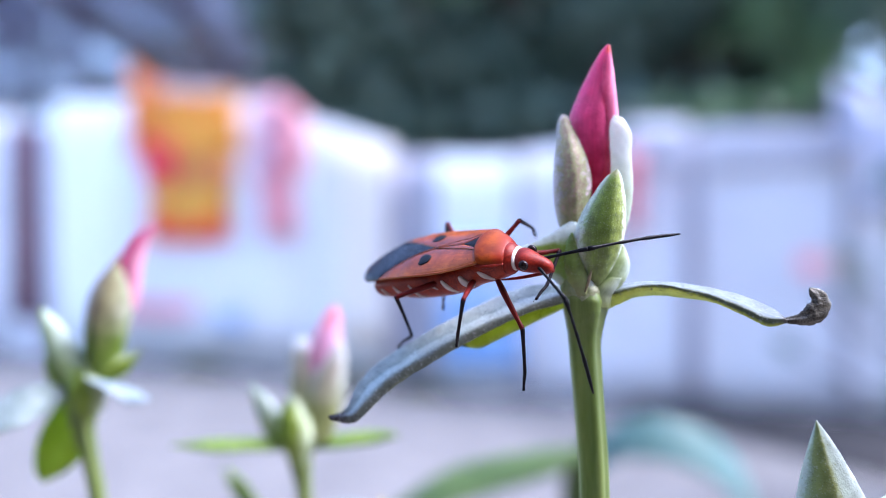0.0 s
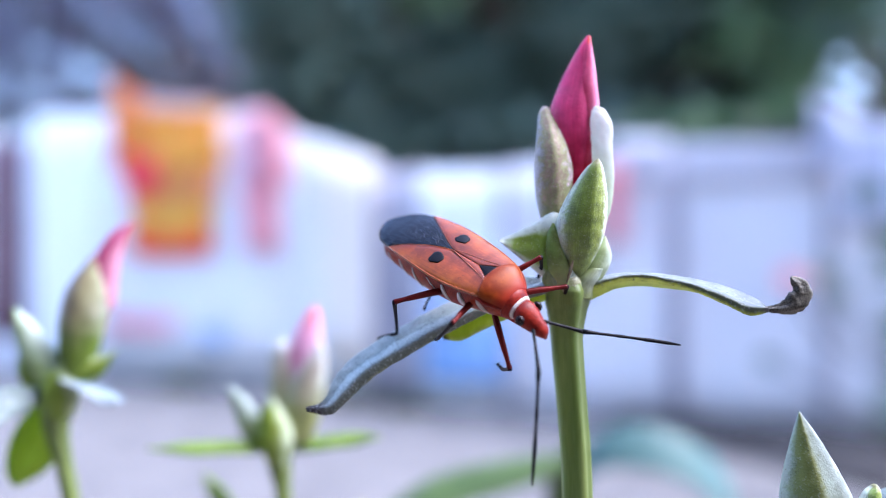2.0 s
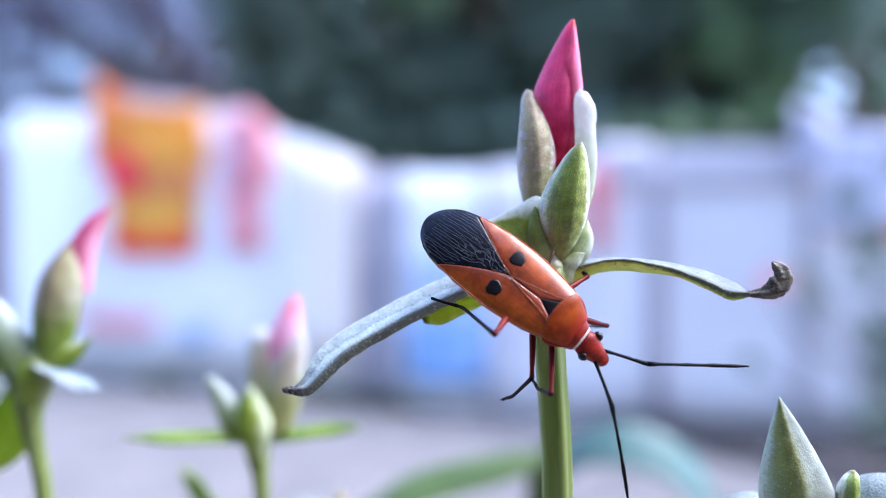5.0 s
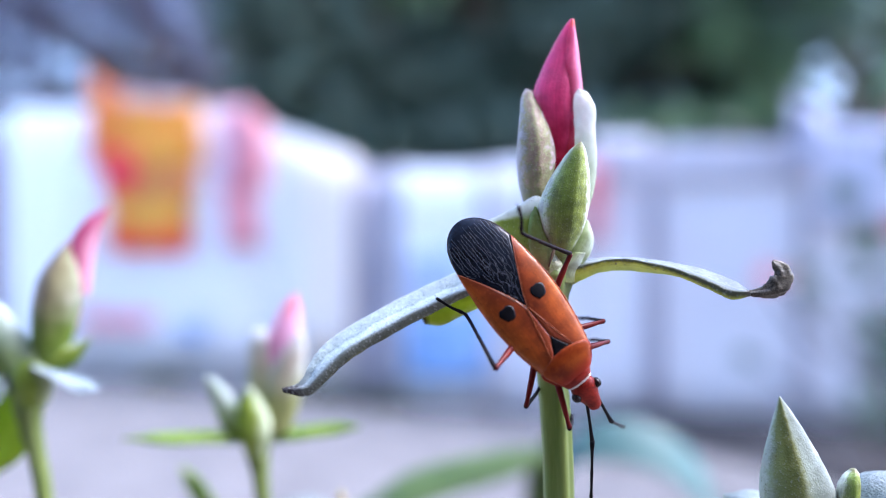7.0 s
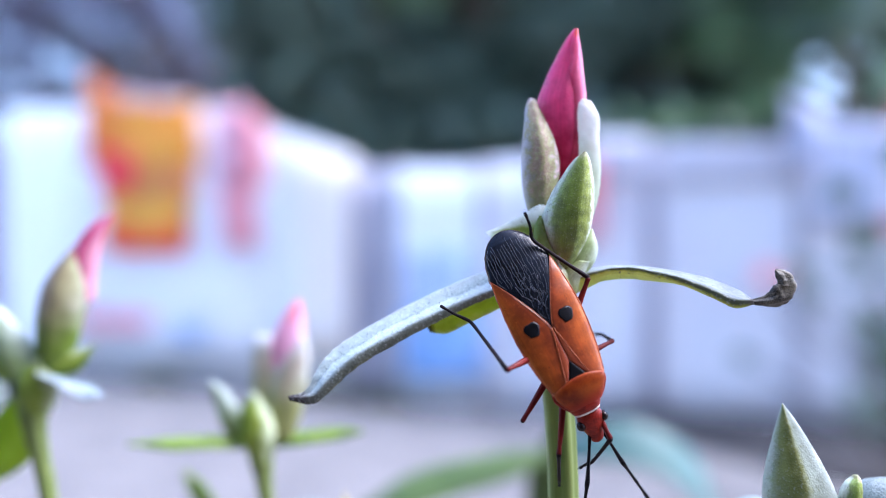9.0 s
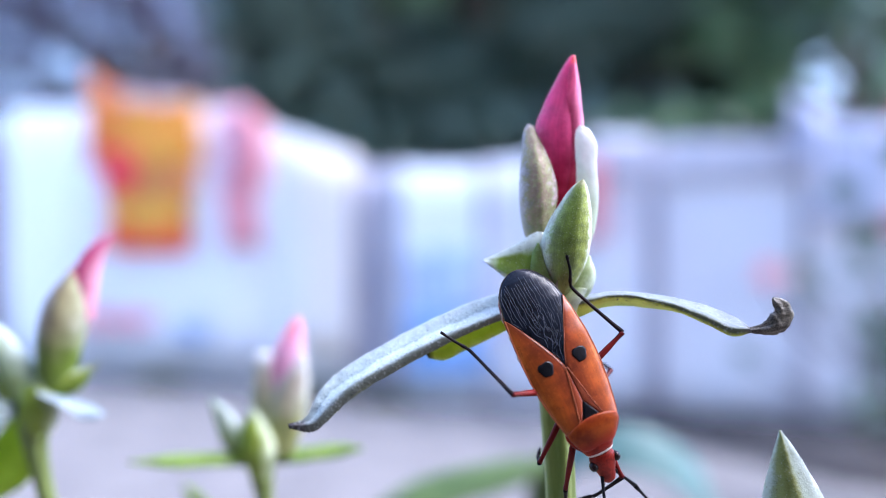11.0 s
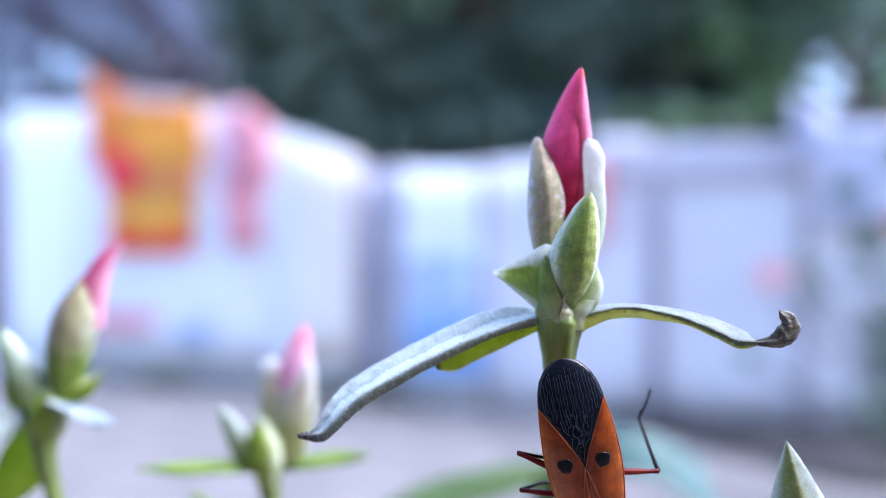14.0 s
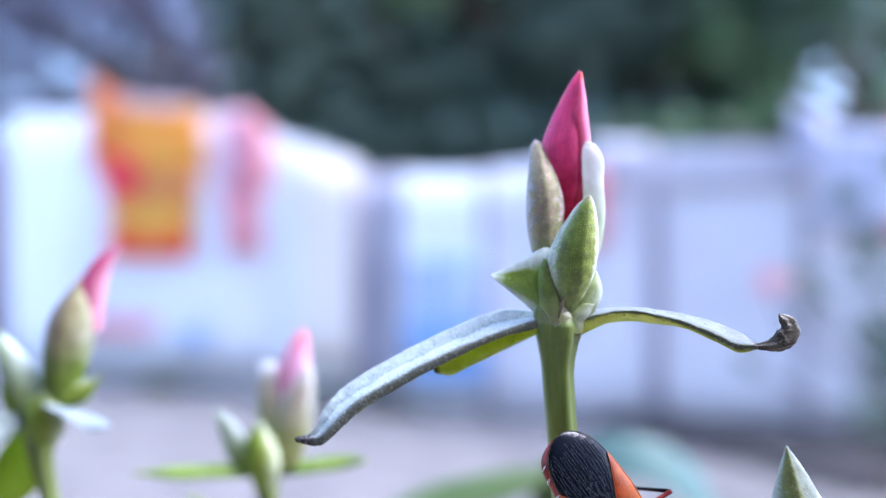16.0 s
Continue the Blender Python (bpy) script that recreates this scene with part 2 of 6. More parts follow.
BRACT_GREEN = lined("soft green bract", [(0.0, (0.25, 0.36, 0.08)), (0.3, (0.22, 0.32, 0.06)), (0.8, (0.29, 0.39, 0.09)), (1.0, (0.40, 0.49, 0.18))], 0.08, 0.0009, 0.25, 0.00013, ((0.46, 0.54, 0.28), 0.4), None, [(0.35, 0.0, (0.42, 0.44, 0.20))], 0.45, 0.35, 0.4, 0.25)
BUD_TWO_FACED = lined("olive bud with a white-bloomed face", [(0.0, (0.46, 0.53, 0.42)), (0.06, (0.30, 0.37, 0.24)), (0.13, (0.21, 0.26, 0.10)), (0.3, (0.17, 0.20, 0.05)), (0.42, (0.21, 0.23, 0.07)), (0.50, (0.25, 0.28, 0.17)), (0.57, (0.23, 0.27, 0.21)), (0.9, (0.25, 0.29, 0.26)), (1.0, (0.46, 0.51, 0.49))],
                      0.05, 0.0010, 0.2, 0.00015, ((0.42, 0.46, 0.38), 0.6), ((0.12, 0.14, 0.05), 0.7), (), 0.45, 0.28, 0.4, 0.12)
SEPAL_SOFT = lined("mauve and olive sepal with green base", [(0.0, (0.28, 0.18, 0.16)), (0.25, (0.31, 0.23, 0.15)), (0.5, (0.34, 0.30, 0.15)), (0.8, (0.42, 0.41, 0.24)), (1.0, (0.50, 0.52, 0.38))], 0.08, 0.0018, 0.2, 0.0002, None, None, [(0.42, 0.22, (0.15, 0.22, 0.025)), (0.86, 1.0, (0.42, 0.16, 0.19))], 0.5, 0.3, 0.35, 0.15)
PETAL_SIDE = lined("soft pink petal", [(0.0, (0.62, 0.05, 0.16)), (0.4, (0.74, 0.10, 0.27)), (0.7, (0.86, 0.34, 0.50)), (1.0, (0.90, 0.50, 0.62))], 0.08, 0.002, 0.12, 0.0003, None, None, (), 0.45, 0.2, 0.35, 0.35, 0.15)
PETAL_BLUSH = lined("lilac-pink petal with a coral tip", [(0.0, (0.86, 0.48, 0.60)), (0.5, (0.88, 0.52, 0.70)), (1.0, (0.90, 0.62, 0.78))], 0.08, 0.002, 0.1, 0.0003, None, None, [(0.55, 0.85, (0.90, 0.30, 0.36))], 0.45, 0.2, 0.35, 0.35)
SEPAL_CREAM = lined("cream sepal with green base", [(0.0, (0.58, 0.62, 0.54)), (0.5, (0.58, 0.50, 0.38)), (1.0, (0.74, 0.78, 0.70))], 0.1, 0.002, 0.12, 0.0003, None, None, [(0.55, 0.2, (0.40, 0.42, 0.16)), (0.6, 0.9, (0.80, 0.83, 0.82))], 0.45, 0.2, 0.4, 0.3)
BRACT_MINT = lined("blue-white bract with green base", [(0.0, (0.30, 0.40, 0.18)), (0.4, (0.42, 0.52, 0.38)), (1.0, (0.56, 0.65, 0.60))], 0.1, 0.002, 0.12, 0.0003, None, None, [(0.50, 0.12, (0.24, 0.33, 0.05))], 0.42, 0.3, 0.45, 0.25)
BRACT_LIME = lined("lime-green bract with pale tip", [(0.0, (0.22, 0.33, 0.03)), (0.6, (0.33, 0.43, 0.06)), (1.0, (0.62, 0.70, 0.48))], 0.1, 0.002, 0.15, 0.0003, None, None, [(0.72, 1.0, (0.40, 0.46, 0.36))], 0.42, 0.3, 0.4, 0.3)
BRACT_PALE = lined("pale green bract", [(0.0, (0.36, 0.44, 0.16)), (0.4, (0.50, 0.58, 0.33)), (0.75, (0.66, 0.73, 0.58)), (1.0, (0.76, 0.82, 0.74))], 0.1, 0.0008, 0.15, 0.00012, None, None, [(0.5, 0.1, (0.46, 0.52, 0.24))], 0.45, 0.3, 0.35, 0.45, 0.15)
LEAF_BELOW = lined("yellow-green leaf with dark tip", [(0.0, (0.36, 0.43, 0.05)), (0.5, (0.50, 0.58, 0.075)), (0.9, (0.56, 0.63, 0.10)), (1.0, (0.60, 0.66, 0.20))], 0.06, 0.0016, 0.15, 0.00016, None, ((0.14, 0.15, 0.03), 0.3), [(0.92, 1.0, (0.12, 0.11, 0.05))], 0.42, 0.3, 0.4, 0.72)
LEAF_ICE = lined("ice-blue leaf", [(0.0, (0.25, 0.31, 0.34)), (0.5, (0.28, 0.34, 0.38)), (1.0, (0.22, 0.29, 0.29))], 0.06, 0.002, 0.12, 0.0003, ((0.36, 0.42, 0.45), 0.5), None, (), 0.42, 0.5, 0.45, 0.2)
LEAF_FULL = lined("full green leaf", [(0.0, (0.36, 0.48, 0.04)), (0.45, (0.43, 0.56, 0.055)), (0.55, (0.48, 0.60, 0.08)), (1.0, (0.40, 0.50, 0.055))], 0.06, 0.003, 0.15, 0.0003, None, None, [(0.92, 1.0, (0.10, 0.09, 0.03))], 0.42, 0.3, 0.4, 0.6)

CORIUM = lined("orange wing", [(0.0, (0.15, 0.025, 0.007)), (0.25, (0.19, 0.032, 0.007)), (0.55, (0.25, 0.048, 0.007)), (0.85, (0.31, 0.069, 0.008)), (1.0, (0.38, 0.104, 0.014))],
               0.10, 0.0009, 0.26, 0.00012, ((0.42, 0.12, 0.03), 0.25), ((0.08, 0.010, 0.004), 0.45), (), 0.28, 0.06, 0.44, 0.0, 0.14)
EDGE = material("wing margin", (0.30, 0.060, 0.014), (0.42, 0.11, 0.035), 0.0008, 0.3, 0.2, 0.3, gloss=0.3)
CLAVUS = material("brown inner wing", (0.13, 0.022, 0.010), (0.27, 0.060, 0.022), 0.0011, 0.22, 0.35, 0.4, gloss=0.45, stretch=(0.5, 1, 1))
SEAM = material("tan seam", (0.22, 0.050, 0.014), (0.34, 0.10, 0.035), 0.0006, 0.3, 0.1, 0.2, gloss=0.3)
PRONOTUM = material("orange shield", (0.15, 0.019, 0.003), (0.31, 0.060, 0.006), 0.0010, 0.38, 0.25, 0.4, gloss=0.14, fade=(0.0036, 0.0043, (0.26, 0.022, 0.008)))
RED = material("red cuticle", (0.12, 0.006, 0.003), (0.27, 0.019, 0.008), 0.0007, 0.40, 0.2, 0.4, cells=0.00012, gloss=0.18)
BELLY = material("dark red belly", (0.15, 0.010, 0.004), (0.33, 0.034, 0.009), 0.0010, 0.34, 0.3, 0.5, cells=0.00012, gloss=0.3)
IVORY = material("ivory band", (0.50, 0.42, 0.39), (0.74, 0.69, 0.64), 0.0006, 0.45, 0.1, 0.2)
BAND = material("dull ivory stripe", (0.46, 0.38, 0.34), (0.66, 0.57, 0.52), 0.0006, 0.5, 0.2, 0.3)
BLACK = material("black cuticle", (0.003, 0.003, 0.004), (0.008, 0.008, 0.011), 0.0008, 0.35, 0.4, 0.3, gloss=0.1)
SPOT = material("glossy black spot", (0.003, 0.003, 0.004), (0.009, 0.009, 0.012), 0.0006, 0.35, 0.2, 0.4, gloss=0.14)
RIM = material("tan membrane rim", (0.030, 0.022, 0.014), (0.075, 0.050, 0.028), 0.0006, 0.45, 0.1, 0.2, gloss=0.2)
EYE = material("dark eye", (0.008, 0.004, 0.004), (0.020, 0.009, 0.009), 0.0003, 0.2, 0.3, 0.2, cells=0.00004, gloss=0.2)
SHIN = material("black leg", (0.004, 0.003, 0.005), (0.014, 0.008, 0.010), 0.0008, 0.5, 0.4, 0.4, gloss=0.1)
THIGH = material("red leg", (0.055, 0.003, 0.003), (0.15, 0.010, 0.007), 0.0007, 0.4, 0.3, 0.5, gloss=0.16, stretch=(0.4, 1, 1))
MEMBRANE = material("black membrane", (0.002, 0.003, 0.006), (0.007, 0.010, 0.018), 0.0020, 0.24, 0.2, 0.4, gloss=0.24, stretch=(0.3, 1.0, 1.0))
VEIN = material("grey vein", (0.016, 0.019, 0.028), (0.040, 0.046, 0.066), 0.0005, 0.38, 0.1, 0.2, gloss=0.22)

GROUND = material("trodden pale ground", (0.105, 0.102, 0.102), (0.180, 0.172, 0.167), 0.22, 0.9, 0.5, 0.8)
WHITE_SHEET = material("white sheet", (0.77, 0.76, 0.745), (0.87, 0.86, 0.845), 0.5, 0.6, 0.1, 0.1)
BRIGHT_SHEET = material("bright white sheet", (0.88, 0.89, 0.88), (0.93, 0.93, 0.92), 0.5, 0.5, 0.1, 0.1)
LILAC_SHEET = material("weathered lilac-grey sheet", (0.73, 0.70, 0.70), (0.87, 0.84, 0.83), 0.5, 0.5, 0.1, 0.15)
GREY_SHEET = material("grey metal sheet", (0.44, 0.42, 0.46), (0.58, 0.56, 0.59), 0.6, 0.5, 0.1, 0.1)
PALE_SHEET = material("pale metal sheet", (0.70, 0.68, 0.69), (0.86, 0.84, 0.85), 0.7, 0.5, 0.1, 0.1)
SHADED_TOP = material("grey of the shaded fence top", (0.52, 0.49, 0.51), (0.66, 0.63, 0.65), 0.4, 0.6, 0.1, 0.1)
CREAM = material("cream board", (0.86, 0.75, 0.62), (0.92, 0.83, 0.73), 0.4, 0.6, 0.1, 0.1)
POST = material("dark fence post", (0.34, 0.31, 0.34), (0.46, 0.42, 0.44), 0.3, 0.6, 0.2, 0.2)
MAROON = material("maroon door", (0.09, 0.025, 0.04), (0.16, 0.05, 0.07), 0.4, 0.5, 0.1, 0.1)
ORANGE_CLOTH = material("orange cloth", (0.96, 0.40, 0.045), (0.98, 0.58, 0.09), 0.3, 0.8, 0.1, 0.1, through_light=0.3)
DEEP_ORANGE = material("deep orange cloth", (0.94, 0.22, 0.05), (0.96, 0.34, 0.08), 0.3, 0.8, 0.1, 0.1, through_light=0.3)
RED_CLOTH = material("red cloth", (0.90, 0.06, 0.08), (0.94, 0.10, 0.11), 0.3, 0.8, 0.1, 0.1, through_light=0.2)
PINK_CLOTH = material("pink cloth", (0.92, 0.33, 0.36), (0.94, 0.49, 0.51), 0.3, 0.8, 0.1, 0.1, through_light=0.25)
RED_ORANGE = material("red-orange cloth", (0.94, 0.10, 0.035), (0.96, 0.18, 0.05), 0.3, 0.8, 0.1, 0.1, through_light=0.3)
DULL_ORANGE = material("dull orange cloth", (0.80, 0.30, 0.09), (0.86, 0.40, 0.13), 0.3, 0.8, 0.1, 0.1, through_light=0.3)
PALE_CLOTH = material("pale peach cloth", (0.88, 0.66, 0.62), (0.92, 0.76, 0.74), 0.3, 0.8, 0.1, 0.1, through_light=0.3)
PALE_PINK = material("washed-out pink cloth", (0.90, 0.56, 0.62), (0.93, 0.68, 0.72), 0.3, 0.8, 0.1, 0.1, through_light=0.25)
LILAC_HAZE = material("pale lilac of bright haze", (0.66, 0.67, 0.76), (0.76, 0.77, 0.85), 0.3, 0.8, 0.1, 0.1, through_light=0.25)
BLUE_CLOTH = material("blue plastic", (0.22, 0.40, 0.70), (0.36, 0.54, 0.82), 0.3, 0.45, 0.1, 0.1)
BLUE_PALE = material("pale blue plastic", (0.46, 0.58, 0.80), (0.60, 0.69, 0.86), 0.3, 0.45, 0.1, 0.1)
BARK = material("bark", (0.06, 0.045, 0.03), (0.14, 0.11, 0.08), 0.15, 0.9, 0.6, 0.4)
TREE_LEAF = material("tree leaves", (0.070, 0.112, 0.086), (0.130, 0.188, 0.140), 0.6, 0.4, 0, 0, through_light=0.15, vary=0.3)
BRIGHT_LEAF = material("sunlit leaves", (0.06, 0.12, 0.055), (0.125, 0.21, 0.09), 0.4, 0.4, 0, 0, through_light=0.25, vary=0.3)
# the lilac-grey tint puts distant haze into the leaf colour
HAZE_LEAF = material("leaves tinted lilac-grey by haze", (0.11, 0.115, 0.18), (0.22, 0.22, 0.33), 0.6, 0.35, 0, 0, through_light=0.3, vary=0.3)
SHRUB_LEAF = material("shrub leaves", (0.07, 0.13, 0.085), (0.14, 0.22, 0.13), 0.4, 0.4, 0, 0, through_light=0.25, vary=0.3)
WEED = material("olive weeds", (0.07, 0.085, 0.04), (0.14, 0.15, 0.07), 0.3, 0.5, 0, 0, through_light=0.2, vary=0.3)
SOIL = material("dark soil", (0.09, 0.072, 0.06), (0.19, 0.16, 0.14), 0.02, 0.95, 0.6, 0.5)
# the shade at the fence foot is put into this earth's dark colour
SHADED_EARTH = material("earth darkened for shade", (0.016, 0.015, 0.016), (0.048, 0.044, 0.044), 0.12, 0.9, 0.6, 0.5)
CONCRETE = material("grey concrete", (0.28, 0.27, 0.26), (0.40, 0.39, 0.37), 0.15, 0.9, 0.4, 0.4)
HOUSE = material("brown house wall", (0.06, 0.045, 0.035), (0.10, 0.075, 0.06), 0.6, 0.85, 0.3, 0.3)

# ---- building helpers ----
AT = {}
EYE_Z = 0.88


def mm(p):
    """Millimetres about the first eye point to metres in the world."""
    return Vector((p[0] / 1000, p[1] / 1000, EYE_Z + p[2] / 1000))


def thing(name, at, label, category, group="", kind=""):
    ob = new(name)
    ob.location = at
    ob.empty_display_size = 0.002
    AT[ob] = Vector(at)
    return tagged(ob, label, category, group, kind)


def part(name, bm, mats, parent, label="", at=None, local=False):
    """Links a bmesh as one mesh under a thing or part. Vertices are in the world, or in the parent's space if local."""
    mats = mats if isinstance(mats, (list, tuple)) else [mats]
    data = bpy.data.meshes.new(name)
    base = Vector((0, 0, 0))
    if not local:
        base = Vector(at) if at is not None else AT[parent]
        bmesh.ops.translate(bm, verts=bm.verts, vec=-base)
    bmesh.ops.recalc_face_normals(bm, faces=bm.faces)
    for f in bm.faces:
        f.smooth = True
    bm.to_mesh(data)
    bm.free()
    for m in mats:
        data.materials.append(m)
    ob = new(name, data)
    ob.parent = parent
    if not local:
        ob.location = base - AT[parent]
        AT[ob] = base
    if label:
        ob["label"] = label
    return ob


def smooth_line(points, n):
    """n + 1 points along a Catmull-Rom curve."""
    p = [Vector(q) for q in points]
    p = [p[0] * 2 - p[1]] + p + [p[-1] * 2 - p[-2]]
    out, spans = [], len(p) - 3
    for i in range(n + 1):
        u = i / n * spans
        k = min(int(u), spans - 1)
        u -= k
        a, b, c, d = p[k:k + 4]
        out.append(0.5 * (2 * b + (c - a) * u + (2 * a - 5 * b + 4 * c - d) * u * u + (3 * b - a - 3 * c + d) * u ** 3))
    return out


def along(values, s):
    """A value at s in 0..1 of evenly spaced values."""
    u = s * (len(values) - 1)
    k = min(int(u), len(values) - 2)
    w = u - k
    w = w * w * (3 - 2 * w) * 0.4 + w * 0.6
    return values[k] * (1 - w) + values[k + 1] * w


def skin(bm, rings, cap=True, split=None, uv=None):
    """Quads between rings of points; split gives the material index by position round the ring, uv the surface place of ring i, point j."""
    vs = [[bm.verts.new(p) for p in ring] for ring in rings]
    n = len(vs[0])
    lay = bm.loops.layers.uv.new("surface") if uv else None
    for i, (a, b) in enumerate(zip(vs, vs[1:])):
        for j in range(n):
            k = (j + 1) % n
            f = bm.faces.new((a[j], a[k], b[k], b[j]))
            if split:
                f.material_index = split(j)
            if uv:
                for loop, spot in zip(f.loops, ((i, j), (i, j + 1), (i + 1, j + 1), (i + 1, j))):
                    loop[lay].uv = uv(*spot)
    if cap:
        for i, ring in ((0, vs[0][::-1]), (len(vs) - 1, vs[-1])):
            f = bm.faces.new(ring)
            if uv:
                for j, loop in enumerate(f.loops):
                    loop[lay].uv = uv(i, j if i else n - 1 - j)
    return bm


def axes_along(line, side):
    """Along a line of points: tangent, side and normal."""
    out = []
    for i, p in enumerate(line):
        t = (line[min(i + 1, len(line) - 1)] - line[max(i - 1, 0)]).normalized()
        s = Vector(side)
        s = (s - t * s.dot(t)).normalized()
        out.append((p, t, s, s.cross(t)))
    return out


def tube(points, radii, n=14, steps=24, ribs=0.0, unit=mm):
    """A round, slightly ribbed stalk through points."""
    bm, rings = bmesh.new(), []
    line = smooth_line(points, steps)
    for i, (p, t, s, q) in enumerate(axes_along(line, (0.3, -1, 0.11))):
        r = along(radii, i / steps)
        ring = []
        for j in range(n):
            a = 2 * math.pi * j / n
            w = r * (1 + ribs * math.cos(5 * a - 0.17) + 0.015 * noise.noise(p * 0.5))
            ring.append(unit(p + s * (w * math.cos(a)) + q * (w * math.sin(a))))
        rings.append(ring)
    return skin(bm, rings)


def blade(points, widths, side, thick=0.5, channel=0.25, steps=36, wave=0.08, unit=mm, twist=(0, 0)):
    """A fleshy leaf: a lens in section with a channel along its upper face. Material 0 above, 1 below."""
    bm, rings = bmesh.new(), []
    line = smooth_line(points, steps)
    laid = axes_along(line, side)
    if sum((q for _, _, _, q in laid), Vector()).dot((0, -0.3, 1)) < 0:
        laid = [(p, t, -s, -q) for p, t, s, q in laid]
    for i, (p, t, s, q) in enumerate(laid):
        u = i / steps
        w = along(widths, u) / 2
        d = thick * min(1, w / 0.8 + 0.15) / 2
        away = radians(twist[0] + (twist[1] - twist[0]) * u) * (1 if s.y > 0 else -1)
        s, q = s * math.cos(away) - q * math.sin(away), q * math.cos(away) + s * math.sin(away)
        ring = []
        for j in range(20):
            a = 2 * math.pi * j / 20
            x, z = math.cos(a), math.sin(a)
            y = z * d * (1 if z < 0 else 1.0) - channel * d * 2 * math.exp(-(x / 0.2) ** 2) * (1 if z > 0 else -0.5)
            y += wave * noise.noise(Vector((p.x * 0.6, x * 1.3, p.z * 0.6)))
            ring.append(unit(p + s * (x * w * (1 + 0.06 * noise.noise(p * 0.9 + Vector((x, 0, 0))))) + q * y))
        rings.append(ring)
    return skin(bm, rings, split=lambda j: 0 if j < 10 else 1)


def scale_leaf(points, widths, depth, face, steps=26, keel=0.25, unit=mm, hollow=0.0):
    """A boat-shaped sepal that faces the given way, keeled along the middle."""
    bm, rings = bmesh.new(), []
    line = smooth_line(points, steps)
    face = Vector(face)
    for i, (p, t, s, q) in enumerate(axes_along(line, face)):
        u = i / steps
        w, d = along(widths, u) / 2, along(depth, u) / 2
        ring = []
        for j in range(24):
            a = 2 * math.pi * j / 24
            x, z = math.sin(a), math.cos(a)
            out = d * z * (1 + keel * math.exp(-(x / 0.2) ** 2)) if z > 0 else d * z * (1 - hollow)
            jig = 1 + 0.04 * noise.noise(p * 0.8 + Vector((x, z, 0)))
            ring.append(unit(p + q * (x * w * jig) + s * out))
        rings.append(ring)
    return skin(bm, rings)


def pod(left, right, bulge, back=0.5, steps=40, n=32, keel=0.0, keel_at=0.5, rough=0.02, unit=mm):
    """A plump scale between a left and a right margin. Its surface place runs from base to tip and from margin to margin."""
    la, ra = smooth_line(left, steps), smooth_line(right, steps)
    wide = max((r - l).length for l, r in zip(la, ra)) / 2
    bm, rings = bmesh.new(), []
    for i, (l, r) in enumerate(zip(la, ra)):
        c, h = (l + r) / 2, (r - l) / 2
        e, g = max(i - 1, 0), min(i + 1, steps)
        t = ((la[g] + ra[g]) - (la[e] + ra[e])).normalized()
        across = h.normalized()
        face = Vector((0, -1, 0))
        face -= across * face.dot(across)
        face = (face - t * face.dot(t) * 0.7).normalized()
        d = bulge * (h.length / wide) ** 0.9
        ring = []
        for j in range(n):
            a = 2 * math.pi * j / n
            x, z = -math.cos(a), math.sin(a)
            out = d * z * (1 + keel * math.exp(-((x - 2 * keel_at + 1) / 0.2) ** 2)) if z > 0 else d * z * back
            p = c + h * x + face * out
            ring.append(unit(p + (face * z + across * x) * (rough * noise.noise(p * 2.6) + rough * 0.7 * noise.noise(p * 7.0)) * min(1, 3 * h.length / wide)))
        rings.append(ring)
    return skin(bm, rings, uv=lambda i, j: (i / steps, (1 - math.cos(2 * math.pi * j / n)) / 2))


def margin_leaf(far, near, low, keel=None, sink=0.22, thick=0.5, steps=80, k=6, rough=0.03, unit=mm):
    """A fleshy leaf between its far margin and its near one, which is a thick rim from near to low, with a groove along the upper face.
    Its surface place round the leaf: 0 far margin, 0.2 groove, 0.4 rim top, 0.6 rim foot, 0.8 underside."""
    fa, na, lo = (smooth_line(g, steps) for g in (far, near, low))
    ke = smooth_line(keel, steps) if keel else None
    bm, rings, n = bmesh.new(), [], 5 * k
    for i in range(steps + 1):
        f, a, b = fa[i], na[i], lo[i]
        wide = (a - f).length
        t = (fa[min(i + 1, steps)] - fa[max(i - 1, 0)]).normalized()
        up = (a - f).cross(t).normalized()
        up = up if up.z > 0 else -up
        groove = f.lerp(a, 0.42) - up * sink * min(1, wide / 2.0)
        under = ke[i] if ke else f.lerp(b, 0.5) - up * thick * min(1, wide / 2.0)
        marks = [f, groove, a, b, under]
        ring = []
        for s in range(5):
            p0, p1, p2, p3 = (marks[(s + q) % 5] for q in (-1, 0, 1, 2))
            for q in range(k):
                u = q / k
                p = 0.5 * (2 * p1 + (p2 - p0) * u + (2 * p0 - 5 * p1 + 4 * p2 - p3) * u * u + (3 * p1 - p0 - 3 * p2 + p3) * u ** 3)
                p = p.lerp(p1.lerp(p2, u), 0.45)
                ring.append(unit(p + up * (rough * noise.noise(p * 1.3) + rough * 0.8 * noise.noise(p * 4.1)) * min(1, wide)))
        rings.append(ring)
    return skin(bm, rings, split=lambda j: 0 if j < 3.2 * k else 1, uv=lambda i, j: (i / steps, j / n))


